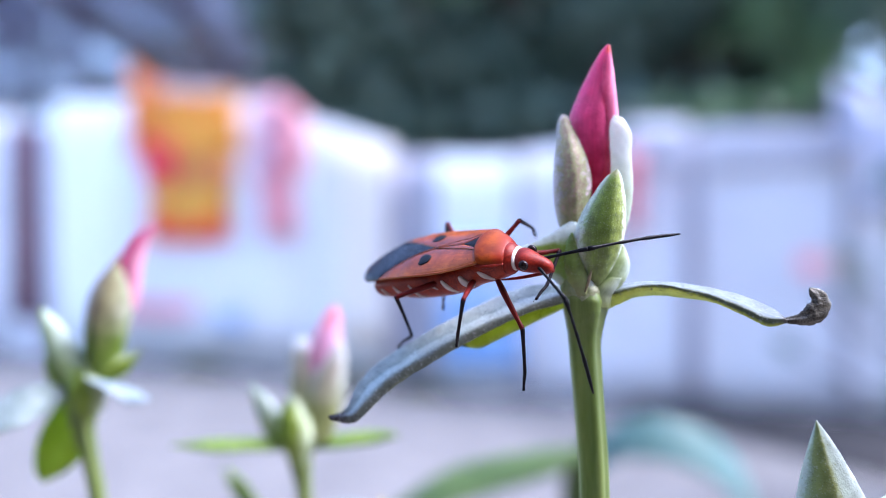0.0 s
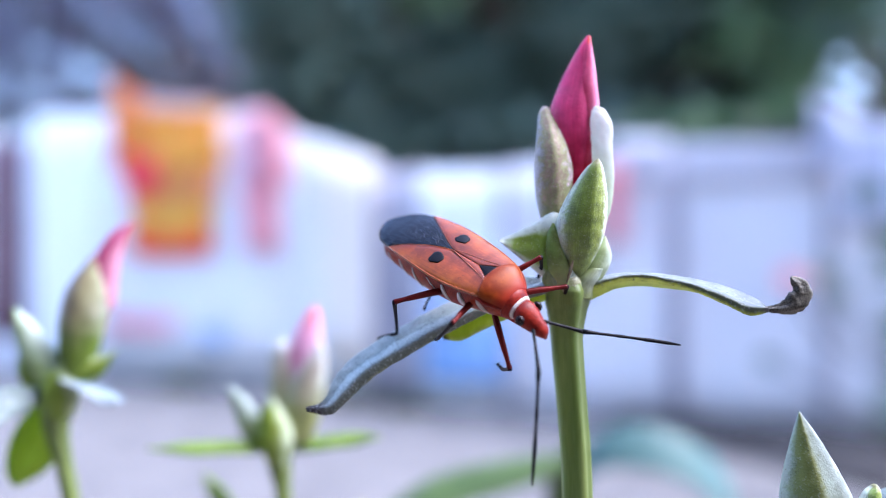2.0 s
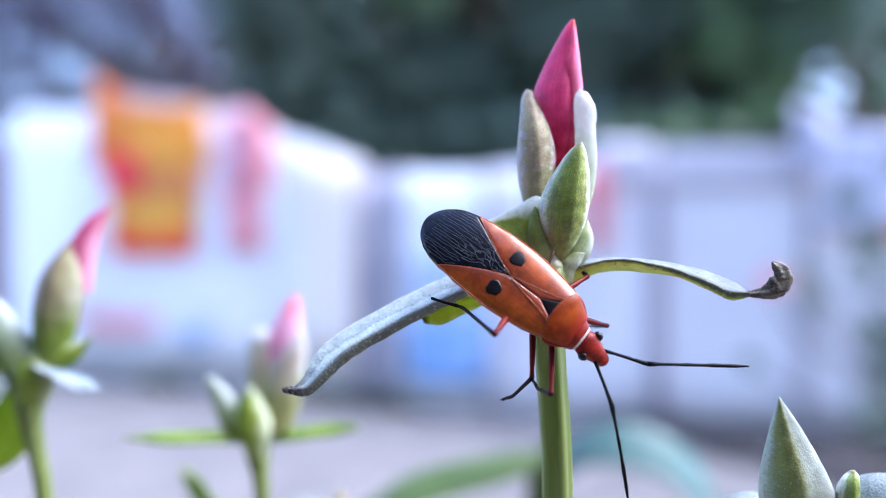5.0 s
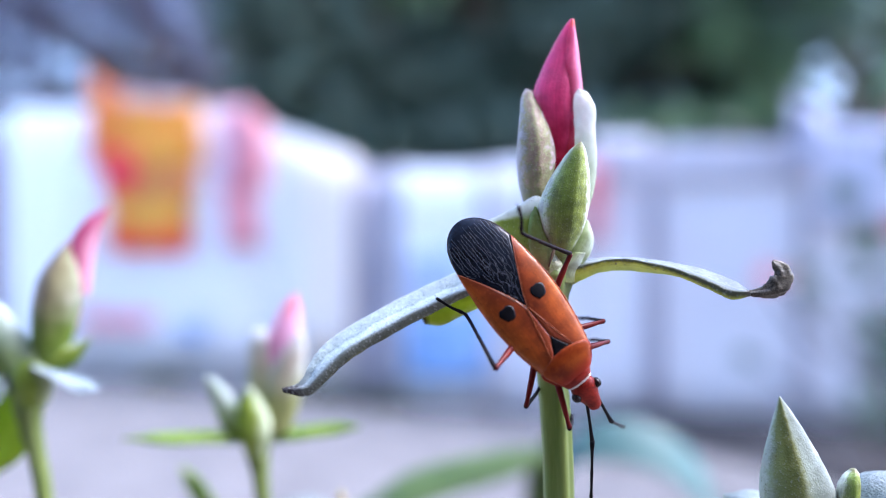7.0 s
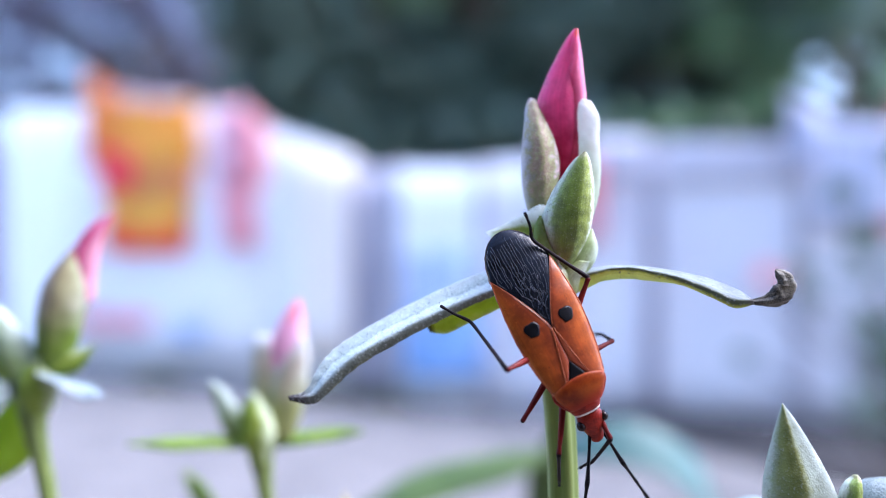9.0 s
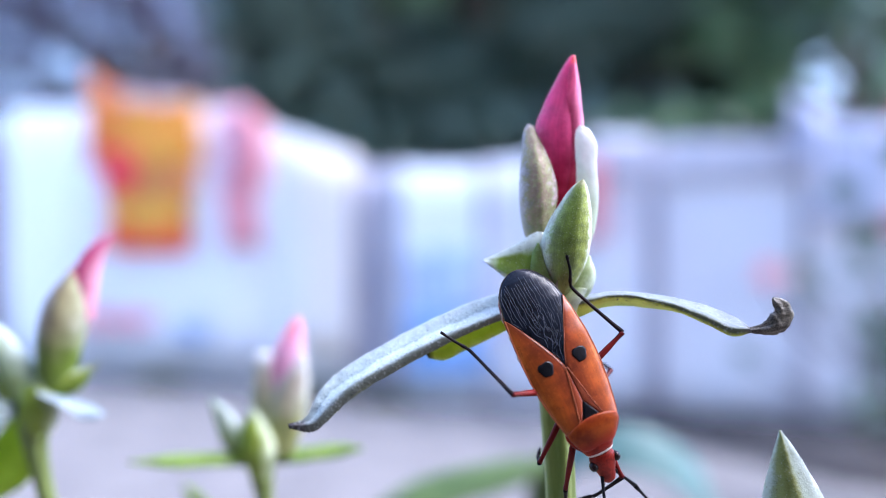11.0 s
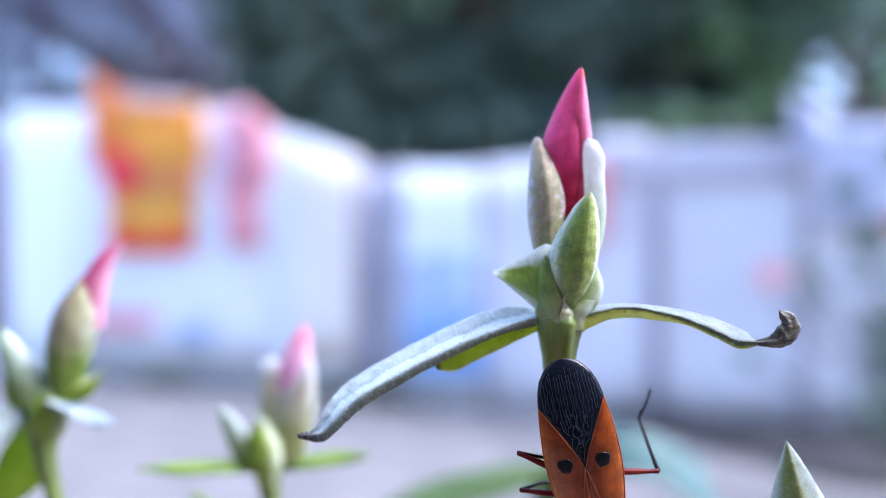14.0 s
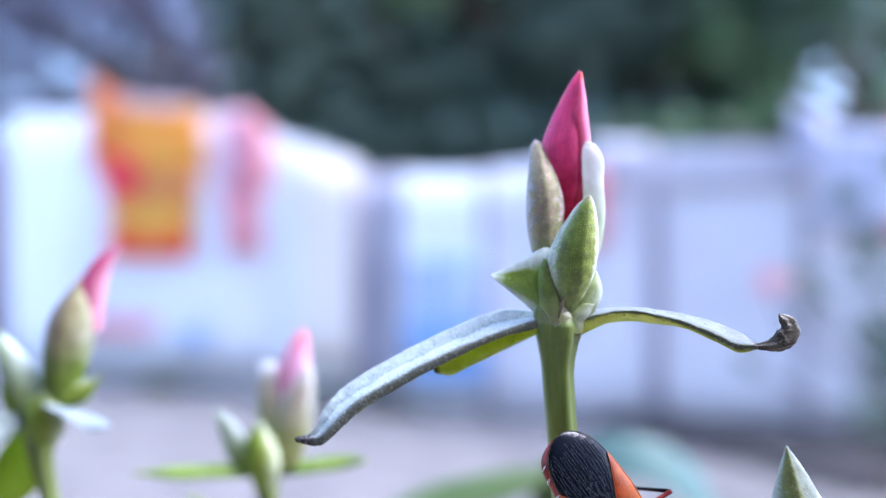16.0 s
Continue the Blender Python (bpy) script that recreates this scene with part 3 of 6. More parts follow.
def shrivel(points, radii, flat=0.6, steps=40, n=22, unit=mm):
    """A dried, crumpled piece of leaf about a line."""
    bm, rings = bmesh.new(), []
    for i, (p, t, s, q) in enumerate(axes_along(smooth_line(points, steps), (0.2, -1, 0.15))):
        r = along(radii, i / steps)
        ring = []
        for j in range(n):
            a = 2 * math.pi * j / n
            w = r * (1 + 0.20 * math.cos(4 * a + i * 0.12) + 0.16 * noise.noise(p * 1.7 + s * math.cos(a) + q * math.sin(a)) + 0.22 * noise.noise((p + (s * math.cos(a) + q * math.sin(a)) * r) * 4.5))
            ring.append(unit(p + s * (w * flat * math.cos(a)) + q * (w * math.sin(a))))
        rings.append(ring)
    return skin(bm, rings)


def box(bm, lo, hi, bevel=0.0):
    made = bmesh.ops.create_cube(bm, size=1)["verts"]
    for v in made:
        v.co = Vector([lo[k] + (v.co[k] + 0.5) * (hi[k] - lo[k]) for k in range(3)])
    if bevel:
        edges = list({e for v in made for e in v.link_edges})
        bmesh.ops.bevel(bm, geom=edges, offset=bevel, segments=2, affect="EDGES")
    return bm


# ---- ground and planter ----
def build_ground():
    bm = bmesh.new()
    n, far = 60, 600.0
    vs = {}
    for i in range(n + 1):
        for j in range(n + 1):
            x, y = (2 * i / n - 1), (2 * j / n - 1)
            x, y = far * x * abs(x) ** 2, far * y * abs(y) ** 2
            z = 0.02 * noise.noise(Vector((x * 0.7, y * 0.7, 0))) if abs(x) < 30 and abs(y) < 30 else 0
            vs[i, j] = bm.verts.new((x, y, z - 0.02))
    for i in range(n):
        for j in range(n):
            bm.faces.new((vs[i, j], vs[i + 1, j], vs[i + 1, j + 1], vs[i, j + 1]))
    data = bpy.data.meshes.new("ground")
    bm.to_mesh(data)
    data.materials.append(GROUND)
    tagged(new("ground", data), "pale grey trodden bare ground in front of the fence", "ground", kind="structure")


def build_planter():
    at = Vector((0, 0.06, 0))
    planter = thing("planter", at, "grey concrete planter wall filled with dark soil", "planter", kind="structure")
    top = EYE_Z - 0.105
    for name, lo, hi in (("base", (-0.9, -0.10, -0.02), (0.9, 0.225, top - 0.12)),
                         ("wall", (-0.9, -0.10, top - 0.12), (0.9, -0.07, top)), ("wall", (-0.9, 0.195, top - 0.12), (0.9, 0.225, top)),
                         ("wall", (-0.9, -0.07, top - 0.12), (-0.87, 0.195, top)), ("wall", (0.87, -0.07, top - 0.12), (0.9, 0.195, top))):
        part(name, box(bmesh.new(), lo, hi, 0.004), CONCRETE, planter)
    bm = bmesh.new()
    made = bmesh.ops.create_grid(bm, x_segments=70, y_segments=12, size=0.5)["verts"]
    for v in made:
        v.co = Vector((v.co.x * 1.74, 0.0625 + v.co.y * 0.265, top - 0.012 + 0.006 * noise.noise(v.co * 30)))
    made = bmesh.ops.extrude_face_region(bm, geom=list(bm.faces))["geom"]
    bmesh.ops.translate(bm, verts=[g for g in made if isinstance(g, bmesh.types.BMVert)], vec=(0, 0, -0.106))
    part("soil", bm, SOIL, planter, "dark crumbly potting soil")


def build_house():
    house = thing("wall_south", (0, -1.35, 0), "plain brown house wall that closes the yard", "wall", kind="structure")
    part("wall", box(bmesh.new(), (-5, -1.6, -0.02), (5, -1.35, 3.4), 0.01), HOUSE, house)


# ---- the fence, the line and the trees behind ----
def wall_at(b):
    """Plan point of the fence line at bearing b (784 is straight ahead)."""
    k = (b - 784) / 1358
    y = 4.43 / (1 + 0.417 * k)
    return Vector((k * y, y, 0))


def up_at(b, slope):
    """Height on the fence line at bearing b, by the slope from eye level (441)."""
    return EYE_Z - (slope - 441) / 1358 * wall_at(b).y


def sheet(a, b, top_a, top_b, foot=None, out=0.0, thick=0.04, ripple=0.0, hem=0.0, n=24):
    """A hanging or standing sheet along the fence line between two bearings, with its top at two heights."""
    p, q = wall_at(a), wall_at(b)
    way = (q - p).normalized()
    face = Vector((way.y, -way.x, 0))
    za, zb = up_at(a, top_a), up_at(b, top_b)
    low = -0.02 if foot is None else up_at((a + b) / 2, foot)
    bm, rings = bmesh.new(), []
    for i in range(n + 1):
        u = i / n
        c = p.lerp(q, u) + face * (out + ripple * math.sin(u * 17 + 1.3 * math.sin(u * 9)))
        top = za + (zb - za) * u - hem * math.sin(u * math.pi)
        ring = []
        for k in range(7):
            ring.append(c + face * ripple * 0.6 * math.sin(k * 0.9 + u * 6) + Vector((0, 0, top + (low - top) * k / 6)))
        for k in range(6, -1, -1):
            ring.append(c - face * (thick - ripple * 0.6 * math.sin(k * 0.9 + u * 6)) + Vector((0, 0, top + (low - top) * k / 6)))
        rings.append(ring)
    return skin(bm, rings)


def build_fence():
    fence = thing("wall_back", wall_at(784), "fence of pale metal sheets between dark posts", "fence", kind="structure")
    for a, b, ra, rb, m, out in ((-420, -62, 215, 215, PALE_SHEET, 0), (-6, 22, 240, 235, GREY_SHEET, 0), (22, 136, 192, 194, BRIGHT_SHEET, 0.02),
                                 (136, 440, 184, 196, WHITE_SHEET, 0), (440, 630, 212, 276, WHITE_SHEET, 0.02), (630, 714, 296, 298, GREY_SHEET, -0.05),
                                 (714, 858, 298, 298, BRIGHT_SHEET, 0.02), (858, 1048, 292, 268, PALE_SHEET, 0), (1048, 1148, 240, 240, LILAC_SHEET, 0),
                                 (1172, 1420, 262, 256, LILAC_SHEET, 0), (1420, 1720, 256, 248, LILAC_SHEET, 0.01), (1720, 2300, 236, 236, PALE_SHEET, 0)):
        part("panel", sheet(a, b - 2, ra, rb, out=out, ripple=0.004), m, fence)
    for a, b, r in ((624, 638, 290), (696, 714, 294), (852, 864, 294), (1148, 1172, 260), (1416, 1426, 250)):
        part("post", sheet(a, b, r, r, out=0.03, thick=0.09), POST, fence)
    # added grey strips: the trees' shade on the upper fence, put into colour
    for a, b in ((1050, 1146), (1174, 1290), (1292, 1414)):
        part("top_shade", sheet(a, b, 252, 252, 325, out=0.03, thick=0.02), SHADED_TOP, fence, "grey strip painted for the tree shade along the fence top")
    part("board", sheet(540, 626, 262, 284, 640, out=0.05), CREAM, fence, "cream painted board")
    for b, wide, high in ((300, 0.16, 0.07), (565, 0.26, 0.09), (690, 0.12, 0.05)):
        rng = random.Random(b)
        at = wall_at(b) + Vector((0, -0.14, -0.02))
        weed = thing("weed_clump", at, "low olive-green weeds at the foot of the fence", "weeds", "weeds along the fence")
        part("leaves", leaf_cloud([(at + Vector((wide * (k - 1) * 0.6, rng.uniform(-0.1, 0.05), high * 0.5)), (wide * 0.5, 0.1, high * 0.6)) for k in range(3)], 150, 0.035, rng), WEED, weed)
    door = thing("door_1", wall_at(-34), "dark maroon door in the fence", "door", kind="structure")
    part("leaf", sheet(-62, -6, 235, 235, 590, out=0.03, thick=0.06), MAROON, door)
    part("sill", sheet(-62, -6, 590, 590, out=0.02, thick=0.08), PALE_SHEET, door)


def build_bed():
    bed = thing("flower_bed", wall_at(1100), "earth bed along the foot of the fence, darkened for shade", "flower bed", kind="structure")
    bm, rings = bmesh.new(), []
    for i in range(41):
        p = wall_at(1080 + i * 19.5)
        wide = 0.14 + 0.80 * min(1, max(0, (i - 3) / 13)) + 0.05 * noise.noise(Vector((i * 0.4, 0, 0)))
        z = 0.02 + 0.03 * noise.noise(Vector((i * 0.7, 3, 0)))
        rings.append([p + Vector((0, -0.06, -0.04)), p + Vector((0, -0.07, z + 0.03)), p + Vector((-0.1, -wide * 0.6, z)), p + Vector((-0.2, -wide, -0.03)), p + Vector((-0.15, -wide, -0.06))])
    part("earth", skin(bm, rings), SHADED_EARTH, bed)


def hung(name, label, category, pieces, group=""):
    """A cloth on the line, sewn of pieces."""
    ob = thing(name, wall_at(pieces[0][1]) + Vector((0, 0, 1)), label, category, group)
    for kind, a, b, ra, rb, low, m, out in pieces:
        part(kind, sheet(a, b, ra, rb, low, out=out, thick=0.012, ripple=0.02, hem=0.015), m, ob)
    return ob


def build_cloths():
    hung("hanging_cloth", "bright orange cloth with a red patch hung on the fence", "cloth",
         [("strap", 180, 236, 128, 168, 240, DEEP_ORANGE, 0.085), ("body", 186, 366, 186, 184, 300, ORANGE_CLOTH, 0.09), ("border", 182, 206, 200, 200, 300, DEEP_ORANGE, 0.105),
          ("patch", 206, 268, 262, 268, 350, RED_CLOTH, 0.115), ("band", 262, 362, 296, 296, 348, DULL_ORANGE, 0.10), ("skirt", 214, 352, 340, 340, 418, ORANGE_CLOTH, 0.10),
          ("hem", 212, 350, 394, 398, 448, RED_ORANGE, 0.112), ("lining", 230, 362, 160, 176, 192, PALE_CLOTH, 0.08)], "cloths on the fence")
    hung("hanging_cloth", "faded pink cloth narrowing downwards, hung on the fence", "cloth",
         [("body", 398, 452, 188, 184, 330, PALE_PINK, 0.09), ("fold", 444, 484, 184, 214, 330, PINK_CLOTH, 0.095), ("tail", 412, 470, 322, 322, 440, PINK_CLOTH, 0.10)], "cloths on the fence")
    hung("hanging_cloth", "narrow red cloth strip hung on the fence", "cloth", [("body", 1040, 1074, 290, 290, 430, PINK_CLOTH, 0.09)], "cloths on the fence")
    # added sheet; its pale lilac colour stands in for bright hazy highlights
    hung("hanging_cloth", "pale lilac sheet added for the bright haze over the fence top", "cloth",
         [("body", 1398, 1462, 176, 196, 300, LILAC_HAZE, 0.09), ("fold", 1440, 1600, 216, 224, 400, LILAC_HAZE, 0.10)], "cloths on the fence")
    hung("banner", "white printed banner with a faded red line and a blue dot", "banner",
         [("body", 140, 488, 300, 300, 640, WHITE_SHEET, 0.05), ("red_line", 160, 292, 548, 548, 582, PINK_CLOTH, 0.078),
          ("blue_dot", 334, 368, 572, 572, 604, BLUE_CLOTH, 0.078)])
    hung("plastic_sheet", "blue plastic sheet hung low against the fence", "plastic sheet",
         [("body", 730, 856, 438, 430, 560, BLUE_PALE, 0.06), ("fold", 730, 868, 552, 552, 668, BLUE_CLOTH, 0.10)])


def leaf_cloud(spots, count, size, rng):
    """Many small four-sided leaves about the given spots (centre, radii)."""
    verts, faces = [], []
    total = sum(r[0] * r[1] * r[2] for _, r in spots)
    for c, r in spots:
        for _ in range(max(8, int(count * r[0] * r[1] * r[2] / total))):
            d = Vector((rng.gauss(0, 1), rng.gauss(0, 1), rng.gauss(0, 1))).normalized() * (rng.random() ** 0.45)
            p = Vector(c) + Vector((d.x * r[0], d.y * r[1], d.z * r[2]))
            a = Vector((rng.gauss(0, 1), rng.gauss(0, 1), rng.gauss(0, 0.6))).normalized()
            b = a.cross(Vector((rng.gauss(0, 1), rng.gauss(0, 1), rng.gauss(0, 1)))).normalized()
            s = size * rng.uniform(0.6, 1.3)
            k = len(verts)
            verts += [p - a * s, p + b * s * 0.42, p + a * s, p - b * s * 0.42 + a.cross(b) * s * 0.2]
            faces.append((k, k + 1, k + 2, k + 3))
    bm = bmesh.new()
    vs = [bm.verts.new(v) for v in verts]
    for f in faces:
        bm.faces.new([vs[i] for i in f])
    return bm


def tree(at, height, crown, label, count, size, seed, m):
    rng = random.Random(seed)
    at = Vector(at)
    ob = thing("tree", at, label, "tree", "trees behind the fence")
    metres = lambda p: Vector(p)
    top = at + Vector((0.2, 0, height))
    part("trunk", tube([at + Vector((0, 0, -0.05)), at + Vector((0.05, 0.03, height * 0.35)), at + Vector((0.1, 0, height * 0.7)), top],
                       [0.16, 0.13, 0.09, 0.03], unit=metres), BARK, ob)
    for i, (c, r) in enumerate(crown):
        c = Vector(c)
        start = at + Vector((0.08, 0, height * (0.3 + 0.4 * rng.random())))
        part("limb", tube([start, start.lerp(c, 0.5) + Vector((0, 0, 0.15)), c], [0.06, 0.04, 0.015], n=8, steps=10, unit=metres), BARK, ob)
    part("crown", leaf_cloud(crown, count, size, rng), m, ob)
    return ob


def build_trees():
    rng = random.Random(5)
    crown = []
    for i in range(1, 10):
        for k in range(5):
            crown.append(((-2.0 + i * 0.56 + rng.uniform(-0.2, 0.2), rng.uniform(6.3, 7.9) - 0.22 * k, 2.3 + k * 0.6 + rng.uniform(-0.2, 0.2)),
                          (rng.uniform(0.5, 0.75),) * 2 + (rng.uniform(0.4, 0.6),)))
    for i in range(10):
        crown.append(((-1.65 + i * 0.5, rng.uniform(6.4, 7.0), 1.68 + 0.12 * rng.random()), (0.55, 0.5, 0.45)))
    for i in range(18):
        crown.append(((-1.5 + i * 0.28, rng.uniform(8.4, 9.2), 2.4 + (i % 4) * 0.75), (0.8, 0.5, 0.8)))
    big = tree((0.4, 7.4, 0), 3.6, crown, "broad dark green tree with a dense low crown and sunlit tufts", 44000, 0.13, 7, TREE_LEAF)
    tufts = [((-1.50, 6.1, 2.75), (0.22, 0.2, 0.4)), ((2.12, 5.75, 2.40), (0.2, 0.2, 0.2)), ((2.58, 5.9, 2.35), (0.24, 0.2, 0.4)),
             ((1.55, 5.2, 1.72), (0.55, 0.2, 0.12)), ((-0.2, 5.9, 2.85), (0.35, 0.2, 0.15)), ((2.35, 5.7, 1.95), (0.3, 0.2, 0.16)), ((2.95, 5.9, 2.75), (0.35, 0.2, 0.3)), ((2.0, 5.85, 2.95), (0.3, 0.2, 0.12))]
    part("sunlit_leaves", leaf_cloud(tufts, 760, 0.07, rng), BRIGHT_LEAF, big, "sunlit fresh green leaves")
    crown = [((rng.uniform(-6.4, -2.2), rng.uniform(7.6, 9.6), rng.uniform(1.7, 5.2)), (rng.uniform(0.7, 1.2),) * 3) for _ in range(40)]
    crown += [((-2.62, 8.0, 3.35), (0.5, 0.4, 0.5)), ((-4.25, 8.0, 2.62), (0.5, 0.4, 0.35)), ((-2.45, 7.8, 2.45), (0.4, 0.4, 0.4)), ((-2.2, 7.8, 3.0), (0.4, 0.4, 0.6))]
    tree((-2.4, 8.3, 0), 3.8, crown, "slender tree with an airy crown, leaves tinted lilac-grey for haze", 19000, 0.066, 9, HAZE_LEAF)
    crown = [((rng.uniform(3.2, 5.2), rng.uniform(6.5, 8), rng.uniform(2.0, 4.2)), (rng.uniform(0.35, 0.6),) * 3) for _ in range(16)]
    crown += [((rng.uniform(1.9, 3.0), rng.uniform(5.9, 6.4), rng.uniform(2.2, 2.9)), (rng.uniform(0.16, 0.28),) * 3) for _ in range(7)]
    tree((4.2, 7.4, 0), 3.4, crown, "small tree with a light open crown", 3400, 0.11, 11, BRIGHT_LEAF)


def build_shrub():
    rng = random.Random(3)
    at = Vector((1.62, 2.55, 0))
    ob = thing("shrub", at, "leafy garden shrub with coral-pink flowers beside the fence", "shrub")
    metres = lambda p: Vector(p)
    spots = []
    for x, z, r in ((1.50, 0.52, 0.13), (1.42, 0.62, 0.09), (1.36, 0.80, 0.08), (1.46, 0.92, 0.10), (1.34, 1.05, 0.07), (1.50, 1.18, 0.10), (1.40, 1.36, 0.08),
                    (1.55, 1.45, 0.10), (1.62, 0.75, 0.14), (1.66, 1.1, 0.14), (1.52, 0.34, 0.12), (1.72, 1.5, 0.15), (1.28, 0.72, 0.05), (1.20, 0.81, 0.05), (1.02, 0.50, 0.04)):
        spots.append(((x, 2.55 + rng.uniform(-0.12, 0.12), z), (r, r, r * 0.9)))
    for c, r in spots:
        c = Vector(c)
        part("stalk", tube([at + Vector((rng.uniform(-0.05, 0.05), rng.uniform(-0.05, 0.05), -0.03)), at.lerp(c, 0.5) + Vector((0.05, 0, 0.05)), c], [0.012, 0.008, 0.004], n=6, steps=10, unit=metres), BARK, ob)
    part("foliage", leaf_cloud(spots, 560, 0.045, rng), SHRUB_LEAF, ob)
    for x, z, s, m, label in ((1.045, 0.79, 0.045, PINK_CLOTH, "coral-pink flower"), (1.115, 0.79, 0.035, PALE_CLOTH, "pale apricot flower"), (1.48, 1.32, 0.05, PINK_CLOTH, "coral-pink flower"),
                              (1.46, 0.95, 0.04, PINK_CLOTH, "coral-pink flower")):
        bm = bmesh.new()
        for k in range(6):
            a = k * math.pi / 3
            pts = [(x, 2.5, z), (x + s * 0.5 * math.cos(a), 2.47, z + s * 0.5 * math.sin(a)), (x + s * math.cos(a), 2.48, z + s * math.sin(a))]
            one = blade(pts, [s * 0.3, s * 0.8, s * 0.2], (-math.sin(a), 0.2, math.cos(a)), 0.004, 0, 8, 0, unit=metres)
            data = bpy.data.meshes.new("petals")
            one.to_mesh(data)
            one.free()
            bm.from_mesh(data)
        part("flower", bm, m, ob, label)
        part("stalk", tube([at + Vector((0, 0, 0.3)), Vector((x + 0.15, 2.53, z - 0.2)), (x, 2.5, z)], [0.008, 0.006, 0.004], n=6, steps=10, unit=metres), BARK, ob)


# ---- the flowering plants ----
def stalk(points, radii, ob, lean=3.0, ribs=0.06):
    base = points[-1]
    down = points + [(base[0] + lean * k, base[1] + 2 * k, base[2] + (-112 - base[2]) * k) for k in (0.06, 0.15, 0.28, 0.45, 0.7, 1.0)]
    return part("stem", tube(down, radii + [radii[-1]] * 4 + [radii[-1] * 1.05, radii[-1] * 1.1], steps=80, n=30, ribs=ribs), STEM, ob)


def main_plant():
    ob = thing("flowering_plant", mm((11, 54.6, -112)), "succulent stem with a pink bud and two long frosted leaves", "plant", "flowering plants")
    stalk([(7.4, 52.6, -0.8), (7.3, 52.6, -1.75), (7.22, 52.6, -2.5), (7.2, 52.6, -3.3), (7.2, 52.6, -4.3), (7.23, 52.6, -5.53), (7.46, 52.6, -8.69), (7.8, 52.6, -13.5)], [1.0, 1.5, 1.48, 1.3, 1.13, 1.05, 1.0, 1.0], ob, 3.0, 0.10)
    part("node", tube([(7.18, 52.7, -2.26), (7.22, 52.7, -1.64), (7.3, 52.7, -1.01), (7.46, 52.7, -0.38)], [1.45, 1.5, 1.4, 1.0], ribs=0.06), NODE_PALE, ob)
    far = [(6.47, 53, -0.87), (3.14, 54, -0.86), (-0.48, 54, -2.27), (-4.11, 54, -4.08), (-7.25, 54, -5.89), (-8.93, 53.4, -7.42), (-9.84, 52.9, -9.13), (-11.07, 52.7, -9.59)]
    near = [(6.34, 52, -1.11), (2.98, 51.7, -2.16), (-0.49, 51.7, -3.58), (-3.97, 51.7, -5.31), (-6.77, 51.9, -7.01), (-8.27, 52.1, -8.4), (-9.39, 52.3, -9.5), (-10.97, 52.6, -9.65)]
    low = [(6.35, 52.1, -1.81), (2.99, 51.9, -2.68), (-0.49, 51.9, -4.27), (-3.98, 51.9, -6.12), (-6.51, 52, -7.72), (-7.97, 52.2, -9.05), (-9.25, 52.4, -10.07), (-10.93, 52.6, -9.88)]
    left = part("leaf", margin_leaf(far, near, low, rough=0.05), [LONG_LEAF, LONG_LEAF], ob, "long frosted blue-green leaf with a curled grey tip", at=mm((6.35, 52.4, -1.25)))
    part("leaf", pod([(5.98, 54.2, -1.37), (3.15, 54.2, -2.41), (0.73, 54.2, -3.46), (-0.69, 54.2, -4.27), (-1.54, 54.2, -4.83)], [(5.92, 53, -2.37), (3.31, 53, -3.64), (1.25, 53, -4.62), (-0.09, 53, -5.25), (-1.28, 53, -5.09)], 0.6, 0.6, keel=-0.15), LEAF_BELOW, ob, "shorter yellow-green leaf below the frosted one")
    far = [(8.18, 52.8, -1.06), (10.72, 53.2, -0.62), (12.19, 53, -0.53), (14.07, 52.6, -0.66), (15.85, 52, -0.96), (17.56, 51.3, -1.41), (19.07, 50.2, -2.09), (19.64, 49, -2.73)]
    near = [(8.05, 52, -1.45), (10.39, 51.6, -0.84), (11.75, 51.1, -0.64), (13.53, 50.6, -0.87), (15.24, 50, -1.31), (16.88, 49.3, -1.98), (18.24, 48.8, -2.62), (19.52, 48.7, -2.72)]
    low = [(8.05, 52, -1.92), (10.39, 51.6, -1.03), (11.77, 51.2, -0.88), (13.55, 50.7, -1.15), (15.27, 50.1, -1.66), (16.91, 49.4, -2.44), (18.39, 48.9, -3.15), (19.6, 48.8, -2.96)]
    keel = [(8.11, 52.4, -2.83), (10.27, 52.2, -1.75), (11.95, 52, -1.46), (13.74, 51.4, -1.6), (15.49, 50.8, -1.81), (17.12, 50, -2.51), (18.5, 49.2, -3.19), (19.64, 48.9, -2.97)]
    right = part("leaf", margin_leaf(far, near, low, keel, 0.1, rough=0.04), [ARCH_LEAF, ARCH_UNDER], ob, "arching frosted leaf with a brown curled tip")
    part("tip", shrivel([(19.38, 48.9, -2.82), (20.04, 48.9, -2.79), (20.7, 48.9, -2.68), (21.37, 48.9, -2.31), (21.74, 48.9, -1.84), (21.59, 48.9, -1.36), (21.3, 48.9, -1.03), (21, 48.9, -0.77)], [0.13, 0.24, 0.46, 0.68, 0.58, 0.48, 0.33, 0.1]), DRY, right, "brown shrivelled leaf tip")
    bud = part("petal_bud", pod([(7.22, 54.3, 4.78), (6.66, 54.3, 7.62), (6.3, 54.3, 10.62), (6.99, 54.3, 12.73), (7.65, 54.3, 14.11), (8.42, 54.3, 15.49), (8.99, 54.3, 16.26)], [(9.25, 54.3, 4.78), (9.58, 54.3, 7.61), (9.79, 54.3, 11.06), (9.67, 54.3, 12.4), (9.47, 54.3, 14.1), (9.31, 54.3, 15.53), (9.15, 54.3, 16.26)], 1.25, 0.9, keel=0.1, keel_at=0.6), PETAL_DEEP, ob, "tightly furled pink petals")
